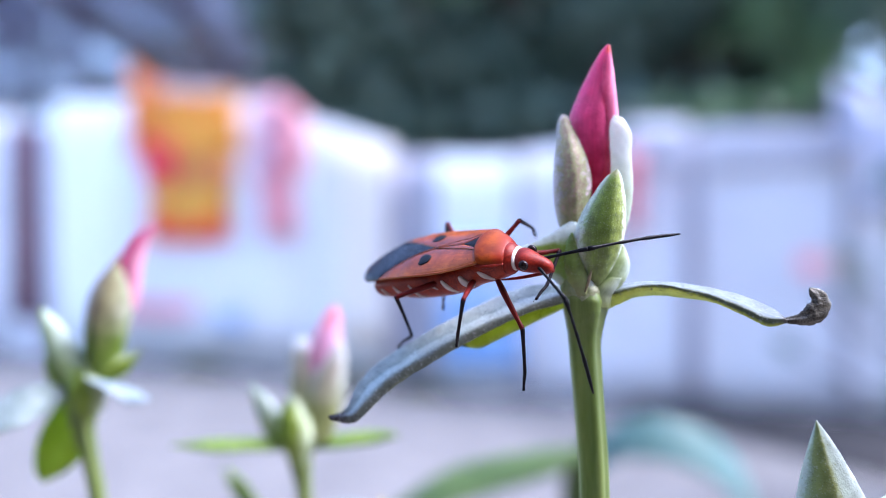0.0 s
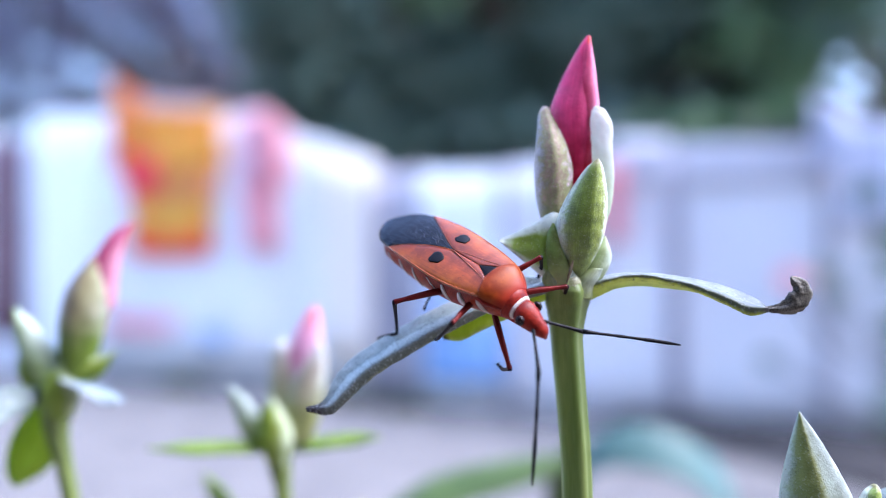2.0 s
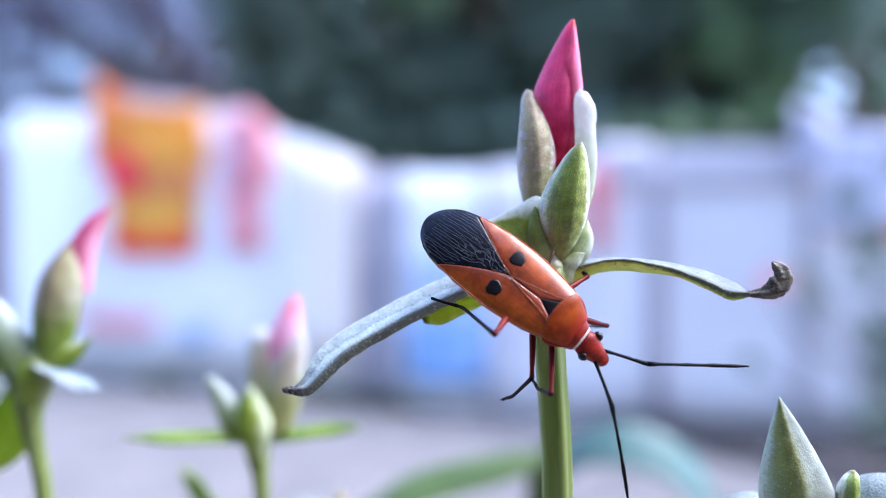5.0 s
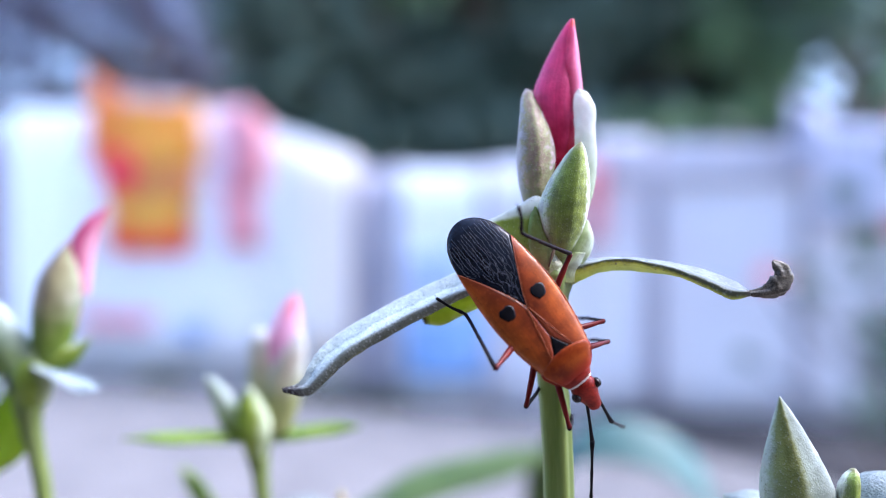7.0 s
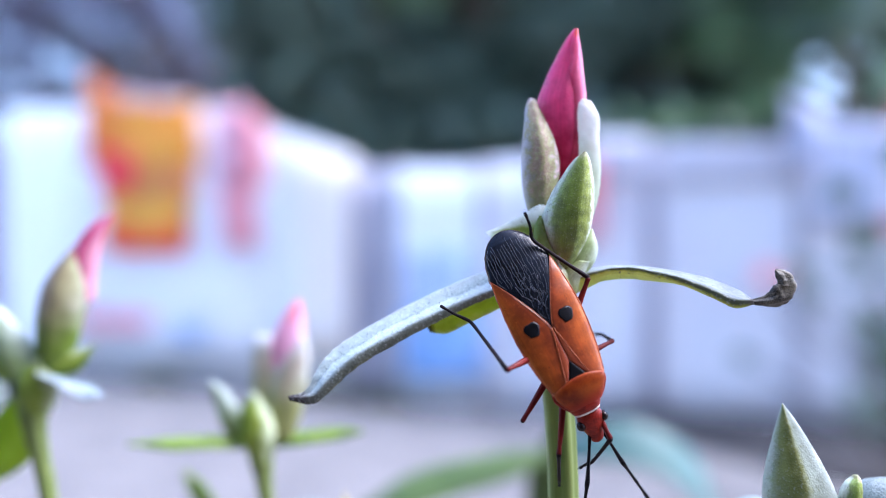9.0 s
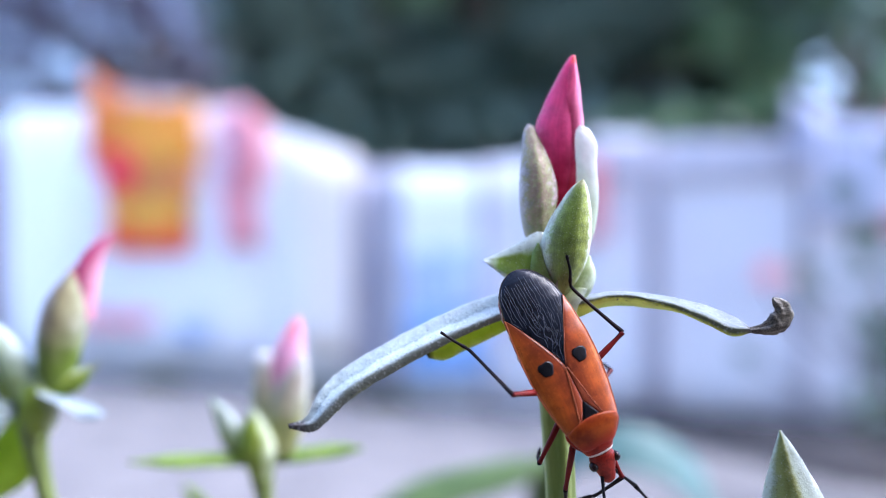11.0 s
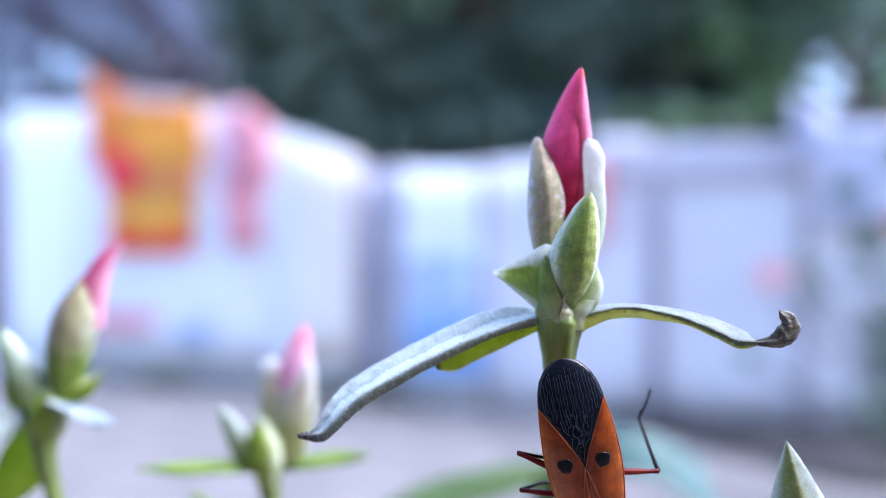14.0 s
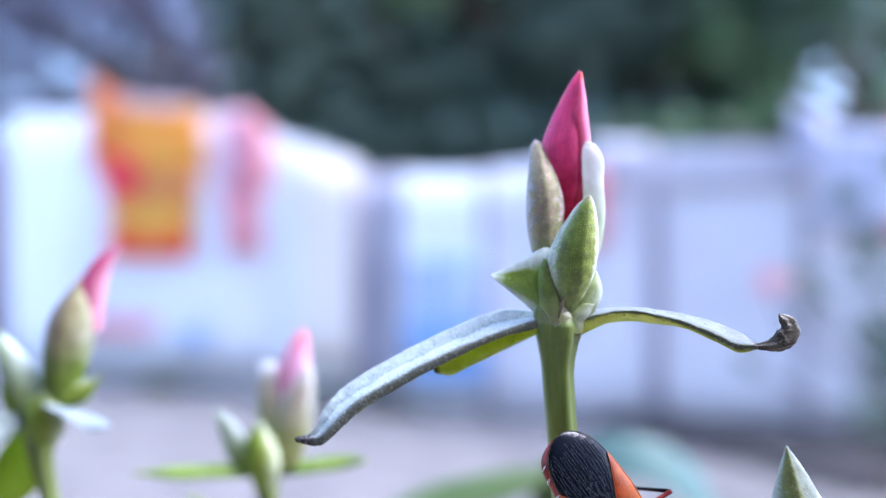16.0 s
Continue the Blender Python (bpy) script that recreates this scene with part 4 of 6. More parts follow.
    part("petal", pod([(7.94, 53.7, 5.16), (8.55, 53.7, 8.37), (8.43, 53.7, 11.18), (8.36, 53.7, 12.78), (8.64, 53.7, 14.59), (8.96, 53.7, 16.07)], [(9.26, 53.9, 5.17), (9.55, 53.9, 7.98), (9.75, 53.9, 10.96), (9.64, 53.9, 12.41), (9.44, 53.9, 14.23), (9.12, 53.9, 16.12)], 0.75, 0.4), PETAL_LIGHT, bud, "lighter outer petal wrapped round the bud")
    part("sepal", pod([(8.73, 53.2, 1.57), (8.97, 53.2, 4.35), (9.1, 53.2, 7.13), (9.06, 53.2, 9.11), (9.02, 53.2, 10.47), (9.3, 53.2, 11.1)], [(9.8, 53, 1.97), (10.44, 53, 4.14), (10.64, 53, 6.12), (10.53, 53, 8.3), (10.53, 53, 9.8), (9.98, 53, 10.83)], 0.55, 0.6, rough=0.05), SEPAL_LIT, ob, "sepal coloured whitish as if brightly lit, with a notched tip")
    part("sepal", pod([(6.37, 53.4, 1.73), (5.5, 53.4, 3.56), (5.14, 53.4, 5.55), (5.19, 53.4, 7.75), (5.39, 53.8, 9.51), (5.54, 54.4, 10.71), (5.9, 55, 11.41)], [(7.49, 53.4, 1.96), (7.65, 53.4, 4.35), (7.85, 53.4, 6.35), (7.62, 53.4, 7.74), (7.16, 53.8, 9.26), (6.56, 54.4, 10.88), (6.06, 55, 11.41)], 1.15, 0.5, keel=0.12), SEPAL_DUSKY, ob, "mauve-tinged olive sepal with a pale margin")
    part("sepal", pod([(7.66, 52, -0.95), (7.04, 52, 0.29), (6.58, 52, 1.53), (6.45, 51.9, 2.77), (6.81, 51.7, 4.01), (7.54, 51.4, 5.31), (8.33, 51.1, 6.48), (9.1, 50.9, 7.11)], [(8.06, 52.1, -0.96), (8.92, 52.1, 0.2), (9.58, 52.1, 1.52), (9.86, 51.9, 2.96), (9.9, 51.7, 4.51), (9.73, 51.4, 5.77), (9.48, 51.1, 6.67), (9.21, 50.9, 7.11)], 1.45, 0.5, keel=0.10, keel_at=0.62, rough=0.03), SEPAL_FRESH, ob, "plump green sepal with pale rim")
    part("bract", pod([(6.13, 52.2, -1.9), (5.51, 52.2, -0.85), (4.42, 52.2, 0.12), (3.45, 52.2, 0.94), (2.59, 52.2, 1.61)], [(7.35, 52.5, 3.08), (6.42, 52.5, 3.67), (5.16, 52.5, 3.01), (3.83, 52.5, 2.3), (2.53, 52.5, 1.75)], 0.55, 0.8, keel=-0.2), BRACT_CUP, ob, "green pointed bract with a thick white margin")
    part("bract", pod([(6.4, 51.9, -1.56), (5.86, 51.9, -0.13), (5.75, 51.9, 1.23), (5.91, 51.9, 2.23), (6.22, 51.9, 2.85)], [(7.69, 51.7, -1.31), (7.27, 51.7, 0.07), (6.84, 51.7, 1.15), (6.58, 51.7, 2.08), (6.31, 51.7, 2.85)], 0.55, 0.5), BRACT_GREEN, ob, "soft green inner bract")
    part("bract", pod([(7.92, 52.4, -1.38), (8.51, 52.4, 0.03), (9.17, 52.4, 1.2), (9.64, 52.4, 1.98)], [(9.4, 52.6, -1.24), (10.11, 52.6, -0.26), (10.31, 52.6, 0.76), (9.92, 52.6, 1.98)], 0.7, 0.6), BRACT_PALE, ob, "pale swollen bract")
    part("bract", pod([(6.2, 52.1, -2.2), (5.73, 52.1, -1.58), (5.5, 52.1, -0.96), (5.73, 52.1, -0.34)], [(7.76, 51.7, -2.24), (8, 51.7, -1.47), (7.84, 51.7, -0.78), (7.46, 51.7, -0.23)], 0.5, 0.6, steps=24), BRACT_PALE, ob, "pale papery sheath at the node")
    part("bract", pod([(7.27, 52, -2.19), (7.58, 52, -1.42), (7.97, 52, -0.8), (8.82, 52, -0.18)], [(8.9, 52, -2.35), (8.98, 52, -1.65), (9.37, 52, -0.95), (9.68, 52, -0.26)], 0.45, 0.6, steps=24), BRACT_PALE, ob, "pale papery sheath at the node")
    part("scar", tube([(7.5, 51.2, 0.33), (7.34, 51.2, -0.28), (7.07, 51.2, -1.19)], [0.05, 0.13, 0.05], n=8, steps=10), SCAR, ob, "brown scar on the node")
    return left


def right_plant():
    ob = thing("flowering_plant", mm((28, 56, -112)), "closed green bud with whitish faces and a smaller bud beside it", "plant", "flowering plants")
    part("bud", pod([(21.97, 51.8, -18.96), (21.42, 51.8, -16.69), (21.47, 51.8, -14.99), (21.78, 51.8, -13.36), (22.2, 51.8, -11.69), (22.7, 51.8, -9.91)], [(25.92, 51.8, -19.33), (26.5, 51.8, -17.06), (26.1, 51.8, -15.48), (24.91, 51.8, -13.21), (23.71, 51.8, -11.24), (22.74, 51.8, -9.91)], 1.7, 0.8, keel=0.22, keel_at=0.44, rough=0.03), BUD_TWO_FACED, ob, "bud with an olive and a white-bloomed face")
    part("bud", pod([(26.56, 51.2, -17.61), (26.31, 51.2, -16.11), (26.65, 51.2, -15.22), (27.18, 51.2, -14.69)], [(27.68, 51.2, -17.61), (27.76, 51.2, -15.92), (27.73, 51.2, -15.07), (27.55, 51.2, -14.65)], 0.8, 0.8, keel=0.15), SEPAL_FRESH, ob, "small green bud")
    part("leaf", blade([(26.11, 52, -19.77), (27.91, 51.8, -17.8), (29.25, 51.5, -16.37), (30.95, 51.2, -15.71)], [1.0, 3.0, 3.6, 2.4], (0.3, -0.8, -0.4), 0.6), [FROST_GREEN, LEAF_UNDER], ob)
    part("leaf", blade([(24.68, 53, -19.37), (23.56, 54, -18.35), (22.18, 55, -17.92), (20.49, 56, -17.99)], [1.0, 2.2, 2.2, 0.3], (0.2, -0.9, -0.25), 0.6), [FROST_GREEN, LEAF_UNDER], ob)
    stalk([(24.9, 52.6, -20), (25.2, 52.8, -24), (25.6, 53, -30)], [1.2, 1.0, 1.0], ob, 2.4)


def left_plant():
    ob = thing("flowering_plant", mm((-36.6, 76.2, -112)), "budding stem with pink petals emerging from an olive sepal", "plant", "flowering plants")
    stalk([(-39.81, 74.2, -12.66), (-40.04, 74.2, -15.14), (-39.81, 74.2, -17.34), (-39.26, 74.2, -19.81), (-38.6, 74.2, -23.38)], [1.4, 1.3, 1.0, 0.82, 0.78], ob, 3.0)
    part("petal_bud", pod([(-36.59, 74.2, -4.41), (-36.42, 74.2, -1.1), (-35.75, 74.2, 1.21), (-34.26, 74.2, 3.08), (-32.26, 74.2, 4.12)], [(-34.15, 74.2, -4.41), (-33.87, 74.2, -1.66), (-33.48, 74.2, 0.76), (-32.81, 74.2, 2.74), (-32.15, 74.2, 4.06)], 0.9, 0.8), PETAL_SIDE, ob, "pink furled petals drawn out to a point")
    part("sepal", pod([(-39.59, 74, -11.8), (-39.59, 74, -8.51), (-39.54, 74, -5.76), (-39.04, 74, -3.29), (-38.21, 74, -1.64), (-37.15, 74, -0.33), (-36.16, 74, 0.88)], [(-36.94, 74, -12.08), (-35.83, 74, -8.9), (-35.05, 74, -6.15), (-34.56, 74, -4.12), (-34.61, 74, -2.37), (-35.05, 74, -0.66), (-35.88, 74, 0.77)], 1.9, 0.9, keel=0.08), SEPAL_SOFT, ob, "olive sepal with a mauve flank")
    part("bract", pod([(-40.15, 73.2, -13.68), (-42.13, 73.2, -10.96), (-43.33, 73.2, -8.24), (-43.83, 73.2, -5.68), (-43.66, 73.2, -4.32)], [(-37.92, 74.4, -12.7), (-39.36, 74.4, -9.94), (-40.48, 74.4, -8), (-42.26, 74.4, -5.96), (-44.15, 74.4, -4.4)], 1.0, 0.6), BRACT_MINT, ob, "blue-white bract with green base")
    part("bract", pod([(-39.6, 73.4, -12.52), (-36.86, 73.4, -11.76), (-35.32, 73.4, -11.11), (-34.34, 73.4, -9.91), (-33.46, 73.4, -8.44)], [(-38.72, 73.6, -8.73), (-36.74, 73.6, -9.17), (-35.64, 73.6, -9.17), (-34.76, 73.6, -8.85), (-33.66, 73.6, -8.36)], 0.9, 0.6), BRACT_LIME, ob, "lime-green bract with a white tip")
    part("bract", pod([(-42.58, 74.6, -13.65), (-43.73, 74.6, -11.95), (-44.18, 74.6, -10.35), (-43.93, 74.6, -8.65)], [(-40.12, 75, -13.72), (-40.22, 75, -11.55), (-41.14, 75, -10.29), (-42.76, 75, -8.93)], 0.8, 0.6), BRACT_LIME, ob, "lime-green bract with a pale tip behind the bud")
    part("bract", pod([(-39.83, 73, -15.16), (-41.03, 73, -12.99), (-40.37, 73, -10.82), (-39.06, 73, -9.74)], [(-37.53, 73, -14.89), (-36.99, 73, -12.99), (-37.53, 73, -11.26), (-38.62, 73, -9.74)], 0.9, 0.6), BRACT_LIME, ob, "plump lime-green bract at the node")
    part("leaf", pod([(-38.37, 71.5, -11.02), (-36.44, 71.5, -12.08), (-34.95, 71.5, -13.14), (-33.77, 71.5, -13.51), (-32.06, 71.5, -13.09)], [(-39.22, 73.5, -11.01), (-37.02, 73.5, -11.56), (-35.37, 73.5, -12.1), (-34.05, 73.5, -12.54), (-32.9, 73.5, -13.3)], 0.35, 0.5), LEAF_ICE, ob, "small ice-blue leaf")
    part("leaf", pod([(-39.92, 74.6, -13.29), (-42.26, 74.6, -13.95), (-44.27, 74.6, -16.16), (-45.28, 74.6, -18.82), (-45.28, 74.6, -21.14), (-44.5, 74.6, -22.14)], [(-39.88, 75.6, -15.43), (-39.77, 75.6, -17.28), (-40.45, 75.6, -19.19), (-41.81, 75.6, -20.87), (-43.39, 75.6, -21.88), (-44.75, 75.6, -22.5)], 0.6, 0.6, keel=-0.3), LEAF_FULL, ob, "broad drooping green leaf")
    part("leaf", blade([(-41.26, 74.2, -12.96), (-42.72, 71.2, -12.91), (-44.3, 69.2, -13.84), (-46.55, 67.2, -15.75)], [1.2, 3.2, 4.0, 2.0], (0.0, -0.7, -0.7), 0.7), [FROST_GREEN, LEAF_UNDER], ob)


def centre_plant():
    ob = thing("flowering_plant", mm((-15.8, 82.6, -112)), "slender stem with a whitish pink-tipped bud and level leaves", "plant", "flowering plants")
    stalk([(-19.57, 80.6, -20.14), (-19.45, 80.6, -21.63), (-19.15, 80.6, -24), (-18.84, 80.6, -27.55)], [1.5, 1.2, 0.85, 0.75], ob, 3.0)
    part("petal_bud", pod([(-18.42, 81.6, -12.97), (-18.66, 81.6, -9.81), (-18.04, 81.6, -7.86), (-16.95, 81.6, -6.04), (-15.85, 81.6, -4.83)], [(-14.95, 81.6, -12.98), (-14.95, 81.6, -9.94), (-15.06, 81.6, -7.81), (-15.18, 81.6, -6.05), (-15.67, 81.6, -4.83)], 1.1, 0.8), PETAL_BLUSH, ob, "pale pink furled petals")
    part("sepal", pod([(-20.23, 82, -19.77), (-20.89, 82, -16.1), (-20.95, 82, -12.44), (-20.82, 82, -9.99), (-20.45, 82, -8.65)], [(-16.56, 82, -19.77), (-16.55, 82, -15.5), (-17.16, 82, -12.14), (-17.89, 82, -10), (-18.74, 82, -8.65)], 1.2, 0.8), SEPAL_CREAM, ob, "cream sepal with whitish tip")
    part("sepal", pod([(-19.39, 81, -19.79), (-18.9, 81, -15.86), (-18.17, 81, -12.73), (-16.83, 81, -10.44), (-15.5, 81, -8.75)], [(-16.06, 81, -19.19), (-14.97, 81, -15.57), (-14.54, 81, -12.37), (-14.48, 81, -10.14), (-14.72, 81, -8.75)], 1.1, 0.8), SEPAL_CREAM, ob, "cream sepal with whitish tip")
    part("bud", pod([(-20.13, 79.6, -21.57), (-21.43, 79.6, -18.96), (-21.37, 79.6, -16.71), (-20.83, 79.6, -15.17), (-20.3, 79.6, -14.04)], [(-18.59, 79.6, -21.58), (-17.81, 79.6, -19.09), (-18.05, 79.6, -17.19), (-18.94, 79.6, -15.53), (-20.06, 79.6, -14.04)], 1.3, 0.8), BRACT_LIME, ob, "plump green bud")
    part("bract", pod([(-21.76, 80.4, -20.27), (-23.56, 80.4, -17.99), (-24.22, 80.4, -16.01), (-24.63, 80.4, -14.39), (-24.99, 80.4, -13.19)], [(-20.45, 80.4, -19.79), (-21.16, 80.4, -17.27), (-22, 80.4, -15.47), (-23.19, 80.4, -14.15), (-24.81, 80.4, -13.19)], 0.8, 0.7), BRACT_MINT, ob, "pale bract with green base")
    part("leaf", blade([(-20.05, 80.6, -19.97), (-23.32, 79.6, -19.45), (-27.67, 78.6, -19.4), (-32.37, 77.6, -19.18)], [1.4, 2.4, 2.2, 0.2], (0, -0.93, -0.35), 0.8), [LEAF_MID, LEAF_MID], ob)
    part("leaf", blade([(-18.98, 80.6, -19.84), (-16.09, 81.6, -19.71), (-11.88, 81.6, -19.16), (-8.76, 80.6, -18.69)], [1.4, 2.2, 2.2, 0.3], (0, -0.9, -0.4), 0.8), [LEAF_MID, LEAF_MID], ob)


def low_plants():
    ob = thing("low_leafy_plant", mm((-30, 150, -112)), "long arching deep green leaf rising from the planter", "plant", "low leafy plants")
    part("leaf", blade([(-30, 150, -112), (-28, 150, -85)] + [(-24.74, 150, -62.85), (-10.38, 150, -49.6), (-0.44, 150, -45.18), (10.6, 150, -42.42), (21.1, 150, -39.66)] , [2, 5, 7, 8, 8, 7, 3], (0.1, -0.75, -0.65), 1.2), [DEEP_LEAF, DEEP_LEAF], ob)
    part("leaf", blade([(22, 152, -112), (20, 152, -85), (19, 152, -60), (20, 151, -44), (22, 150, -36)], [2, 4, 6, 7, 2], (0.9, -0.4, 0), 1.2), [DEEP_LEAF, DEEP_LEAF], ob)
    ob = thing("low_leafy_plant", mm((26, 190, -112)), "broad blue-green leaf arching over in the planter", "plant", "low leafy plants")
    part("leaf", blade([(30.55, 216, -66.15), (36.36, 213, -55.98), (46.78, 211, -52.53), (58.75, 210, -54.95), (68.16, 210, -61.35), (75.24, 212, -72.48), (79.44, 215, -87.42)], [4, 9, 12, 13, 12, 9, 4], (0.0, -0.55, -0.83), 1.2), [BLUE_LEAF, BLUE_LEAF], ob)
    part("stalk", tube([(26, 190, -112), (28, 205, -100), [(30.55, 216, -66.15), (36.36, 213, -55.98), (46.78, 211, -52.53), (58.75, 210, -54.95), (68.16, 210, -61.35), (75.24, 212, -72.48), (79.44, 215, -87.42)][0]], [2.2, 1.8, 1.6]), STEM, ob)
    ob = thing("low_leafy_plant", mm((-25, 95, -112)), "small bright green leaf on a low stalk", "plant", "low leafy plants")
    part("stalk", tube([(-25, 95, -112), (-25.5, 95, -70), (-26.9, 95, -36)], [0.9, 0.8, 0.6]), STEM, ob)
    part("leaf", blade([(-26.86, 95, -36.31), (-28.96, 95, -32.11), (-30.71, 95, -29.31), (-32.46, 95, -26.86)], [1.2, 3.0, 3.0, 0.4], (0.9, -0.4, 0.3), 0.9), [LEAF_MID, LEAF_MID], ob)
    ob = thing("low_leafy_plant", mm((-9.6, 75.4, -112)), "small mauve bud tip on a low stalk", "plant", "low leafy plants")
    part("stalk", tube([(-9.6, 75.4, -112), (-9.9, 75.2, -60), (-9.99, 75, -27)], [0.8, 0.7, 0.7]), STEM, ob)
    part("bud", scale_leaf([(-9.99, 75, -27.31), (-9.99, 75, -25.1), (-9.94, 75, -23.29)], [1.6, 1.4, 0.2], [1.6, 1.4, 0.2], (0, -1, 0)), SEPAL_MAUVE, ob)
    ob = thing("low_leafy_plant", mm((-8, 90, -112)), "small blue-green leaf on a low stalk", "plant", "low leafy plants")
    part("stalk", tube([(-8, 90, -112), (-8.4, 90, -60), (-9.8, 90, -31)], [0.8, 0.7, 0.6]), STEM, ob)
    part("leaf", blade([(-9.8, 90, -32.3), (-13.12, 90, -30.66), (-16.1, 90, -29.87), (-19.42, 90, -30.02)], [1.0, 2.0, 2.0, 0.3], (0, -0.85, -0.5), 0.8), [FROST_GREEN, LEAF_UNDER], ob)


# ---- the bug ----
K = 0.00095  # one unit of the bug's drawing, in metres


def unit_bug(p):
    return Vector(p) * K


def lerp_table(table, x):
    for (a, *va), (b, *vb) in zip(table, table[1:]):
        if x <= b:
            w = max(0, min(1, (x - a) / (b - a)))
            w = w * w * (3 - 2 * w) * 0.35 + w * 0.65
            return [p * (1 - w) + q * w for p, q in zip(va, vb)]
    return list(table[-1][1:])


# along the body: half width, height of the midline
BACK = [(-8.16, 0.05, -1.38), (-8.12, 0.34, -1.36), (-8.02, 0.66, -1.30), (-7.9, 0.90, -1.22), (-7.68, 1.22, -1.08), (-7.4, 1.49, -0.92), (-6.9, 1.86, -0.70), (-6.2, 2.12, -0.40), (-5.3, 2.28, -0.08), (-4.0, 2.45, 0.26), (-2.5, 2.58, 0.6),
        (-1.0, 2.6, 0.8), (0.0, 2.52, 0.95), (1.4, 2.32, 1.17), (2.4, 2.1, 1.36), (3.3, 1.9, 1.5)]


def back_point(x, y, lift=0.0):
    w, z = lerp_table(BACK, x)
    u = min(1.0, abs(y) / max(w, 0.05))
    return unit_bug((x, y, z - (0.30 + 0.02 * (x + 8) if x < 0 else 0.46) * min(1.0, w / 1.4) * u ** 2.8 + lift))


def inner_edge(x):
    if x > 1.4:
        return 1.0 * (x - 1.4) / 1.8
    if x > -1.0:
        return 0.0
    return 2.2 * ((-1.0 - x) / 4.3) ** 1.2


def flap(x0, x1, edge0, edge1, lift, thick, nx=40, ny=12, ease=False):
    """A wing piece between two edges across the back, with thickness; ease crowds its rows towards the end."""
    bm, rings = bmesh.new(), []
    for i in range(nx + 1):
        x = x0 + (x1 - x0) * (math.sin(math.pi / 2 * i / nx) if ease else i / nx)
        a, b = edge0(x), edge1(x)
        top = [back_point(x, a + (b - a) * j / ny, lift - 0.05 * math.exp(-((j - 0) / 1.2) ** 2) - 0.03 * math.exp(-((j - ny) / 0.9) ** 2)) for j in range(ny + 1)]
        rings.append(top + [p - Vector((0, 0, thick * K)) for p in reversed(top)])
    return skin(bm, rings, uv=lambda i, j: (i / nx, (j % (2 * ny + 2)) / ny if j % (2 * ny + 2) <= ny else (2 * ny + 1 - j) / ny))


def ridge(points, r, lift, n=6):
    """A thin raised line on the back through plan points."""
    m = max(16, 3 * len(points))
    line = smooth_line([(x, y, 0) for x, y in points], m)
    bm, rings = bmesh.new(), []
    for i, p in enumerate(line):
        c = back_point(p.x, p.y, lift)
        t = (line[min(i + 1, m)] - line[max(i - 1, 0)]).normalized()
        s = Vector((-t.y, t.x, 0))
        rings.append([c + (s * math.cos(a) + Vector((0, 0, 0.6)) * math.sin(a)) * r * K for a in [2 * math.pi * j / n for j in range(n)]])
    return skin(bm, rings)


def loft(table, n=24, power=2.2):
    """Rings across the body: x, half width, upper height, lower height."""
    bm, rings = bmesh.new(), []
    for x, w, top, low in table:
        mid, h = (top + low) / 2, (top - low) / 2
        ring = []
        for j in range(n):
            a = 2 * math.pi * j / n
            c, s = math.cos(a), math.sin(a)
            ring.append(unit_bug((x, w * math.copysign(abs(c) ** (2 / power), c), mid + h * math.copysign(abs(s) ** (2 / power), s))))
        rings.append(ring)
    return skin(bm, rings)


def dense(table, k=4):
    pts = [Vector(r) for r in table]
    out = []
    for i in range((len(pts) - 1) * k + 1):
        u = i / k
        j = min(int(u), len(pts) - 2)
        w = u - j
        a, b = table[j], table[j + 1]
        p = table[max(j - 1, 0)]
        q = table[min(j + 2, len(table) - 1)]
        out.append([0.5 * (2 * b0 + (c0 - a0) * w + (2 * a0 - 5 * b0 + 4 * c0 - d0) * w * w + (3 * b0 - a0 - 3 * c0 + d0) * w ** 3)
                    for a0, b0, c0, d0 in zip(p, a, b, q)])
    return out


BELLY_TABLE = [(-7.25, 0.5, -1.85, -2.75), (-7.0, 1.2, -1.5, -2.98), (-6.6, 1.72, -1.08, -3.1), (-5.8, 1.96, -0.82, -3.15), (-4.5, 2.06, -0.5, -3.15), (-2.5, 2.2, -0.1, -3.05), (-0.5, 2.15, 0.1, -2.75),
               (1.2, 1.95, 0.45, -2.4), (2.6, 1.75, 0.9, -1.75), (3.8, 1.35, 0.85, -1.5), (4.9, 0.85, 0.5, -1.1)]


def belly_point(x, a, out=0.0):
    for r, s in zip(BELLY_TABLE, BELLY_TABLE[1:]):
        if x <= s[0]:
            u = (x - r[0]) / (s[0] - r[0])
            w, top, low = [p * (1 - u) + q * u for p, q in zip(r[1:], s[1:])]
            break
    mid, h = (top + low) / 2, (top - low) / 2
    c, s = math.cos(a), math.sin(a)
    return unit_bug((x, (w + out) * math.copysign(abs(c) ** 0.91, c), mid + (h + out) * math.copysign(abs(s) ** 0.91, s)))


def band(x, slant, a0, a1, width):
    """An ivory stripe that curves down the flank."""
    bm, rings = bmesh.new(), []
    for i in range(13):
        u = i / 12
        a = a0 + (a1 - a0) * u
        w = width * math.sin(math.pi * (0.12 + 0.8 * u))
        c = x + slant * u
        rings.append([belly_point(c - w, a, 0.03), belly_point(c, a, 0.06), belly_point(c + w, a, 0.03), belly_point(c, a, -0.1)])
    return skin(bm, rings)


LEGS = {"F": ((3.32, 0.71, -0.85), 4.0, 4.3, 1.4), "M": ((1.90, 0.81, -1.09), 3.7, 4.2, 1.3), "H": ((0.47, 0.85, -1.14), 4.4, 6.3, 1.9), "A": ((6.40, 0.40, -0.33), 3.0, 6.9, 0)}


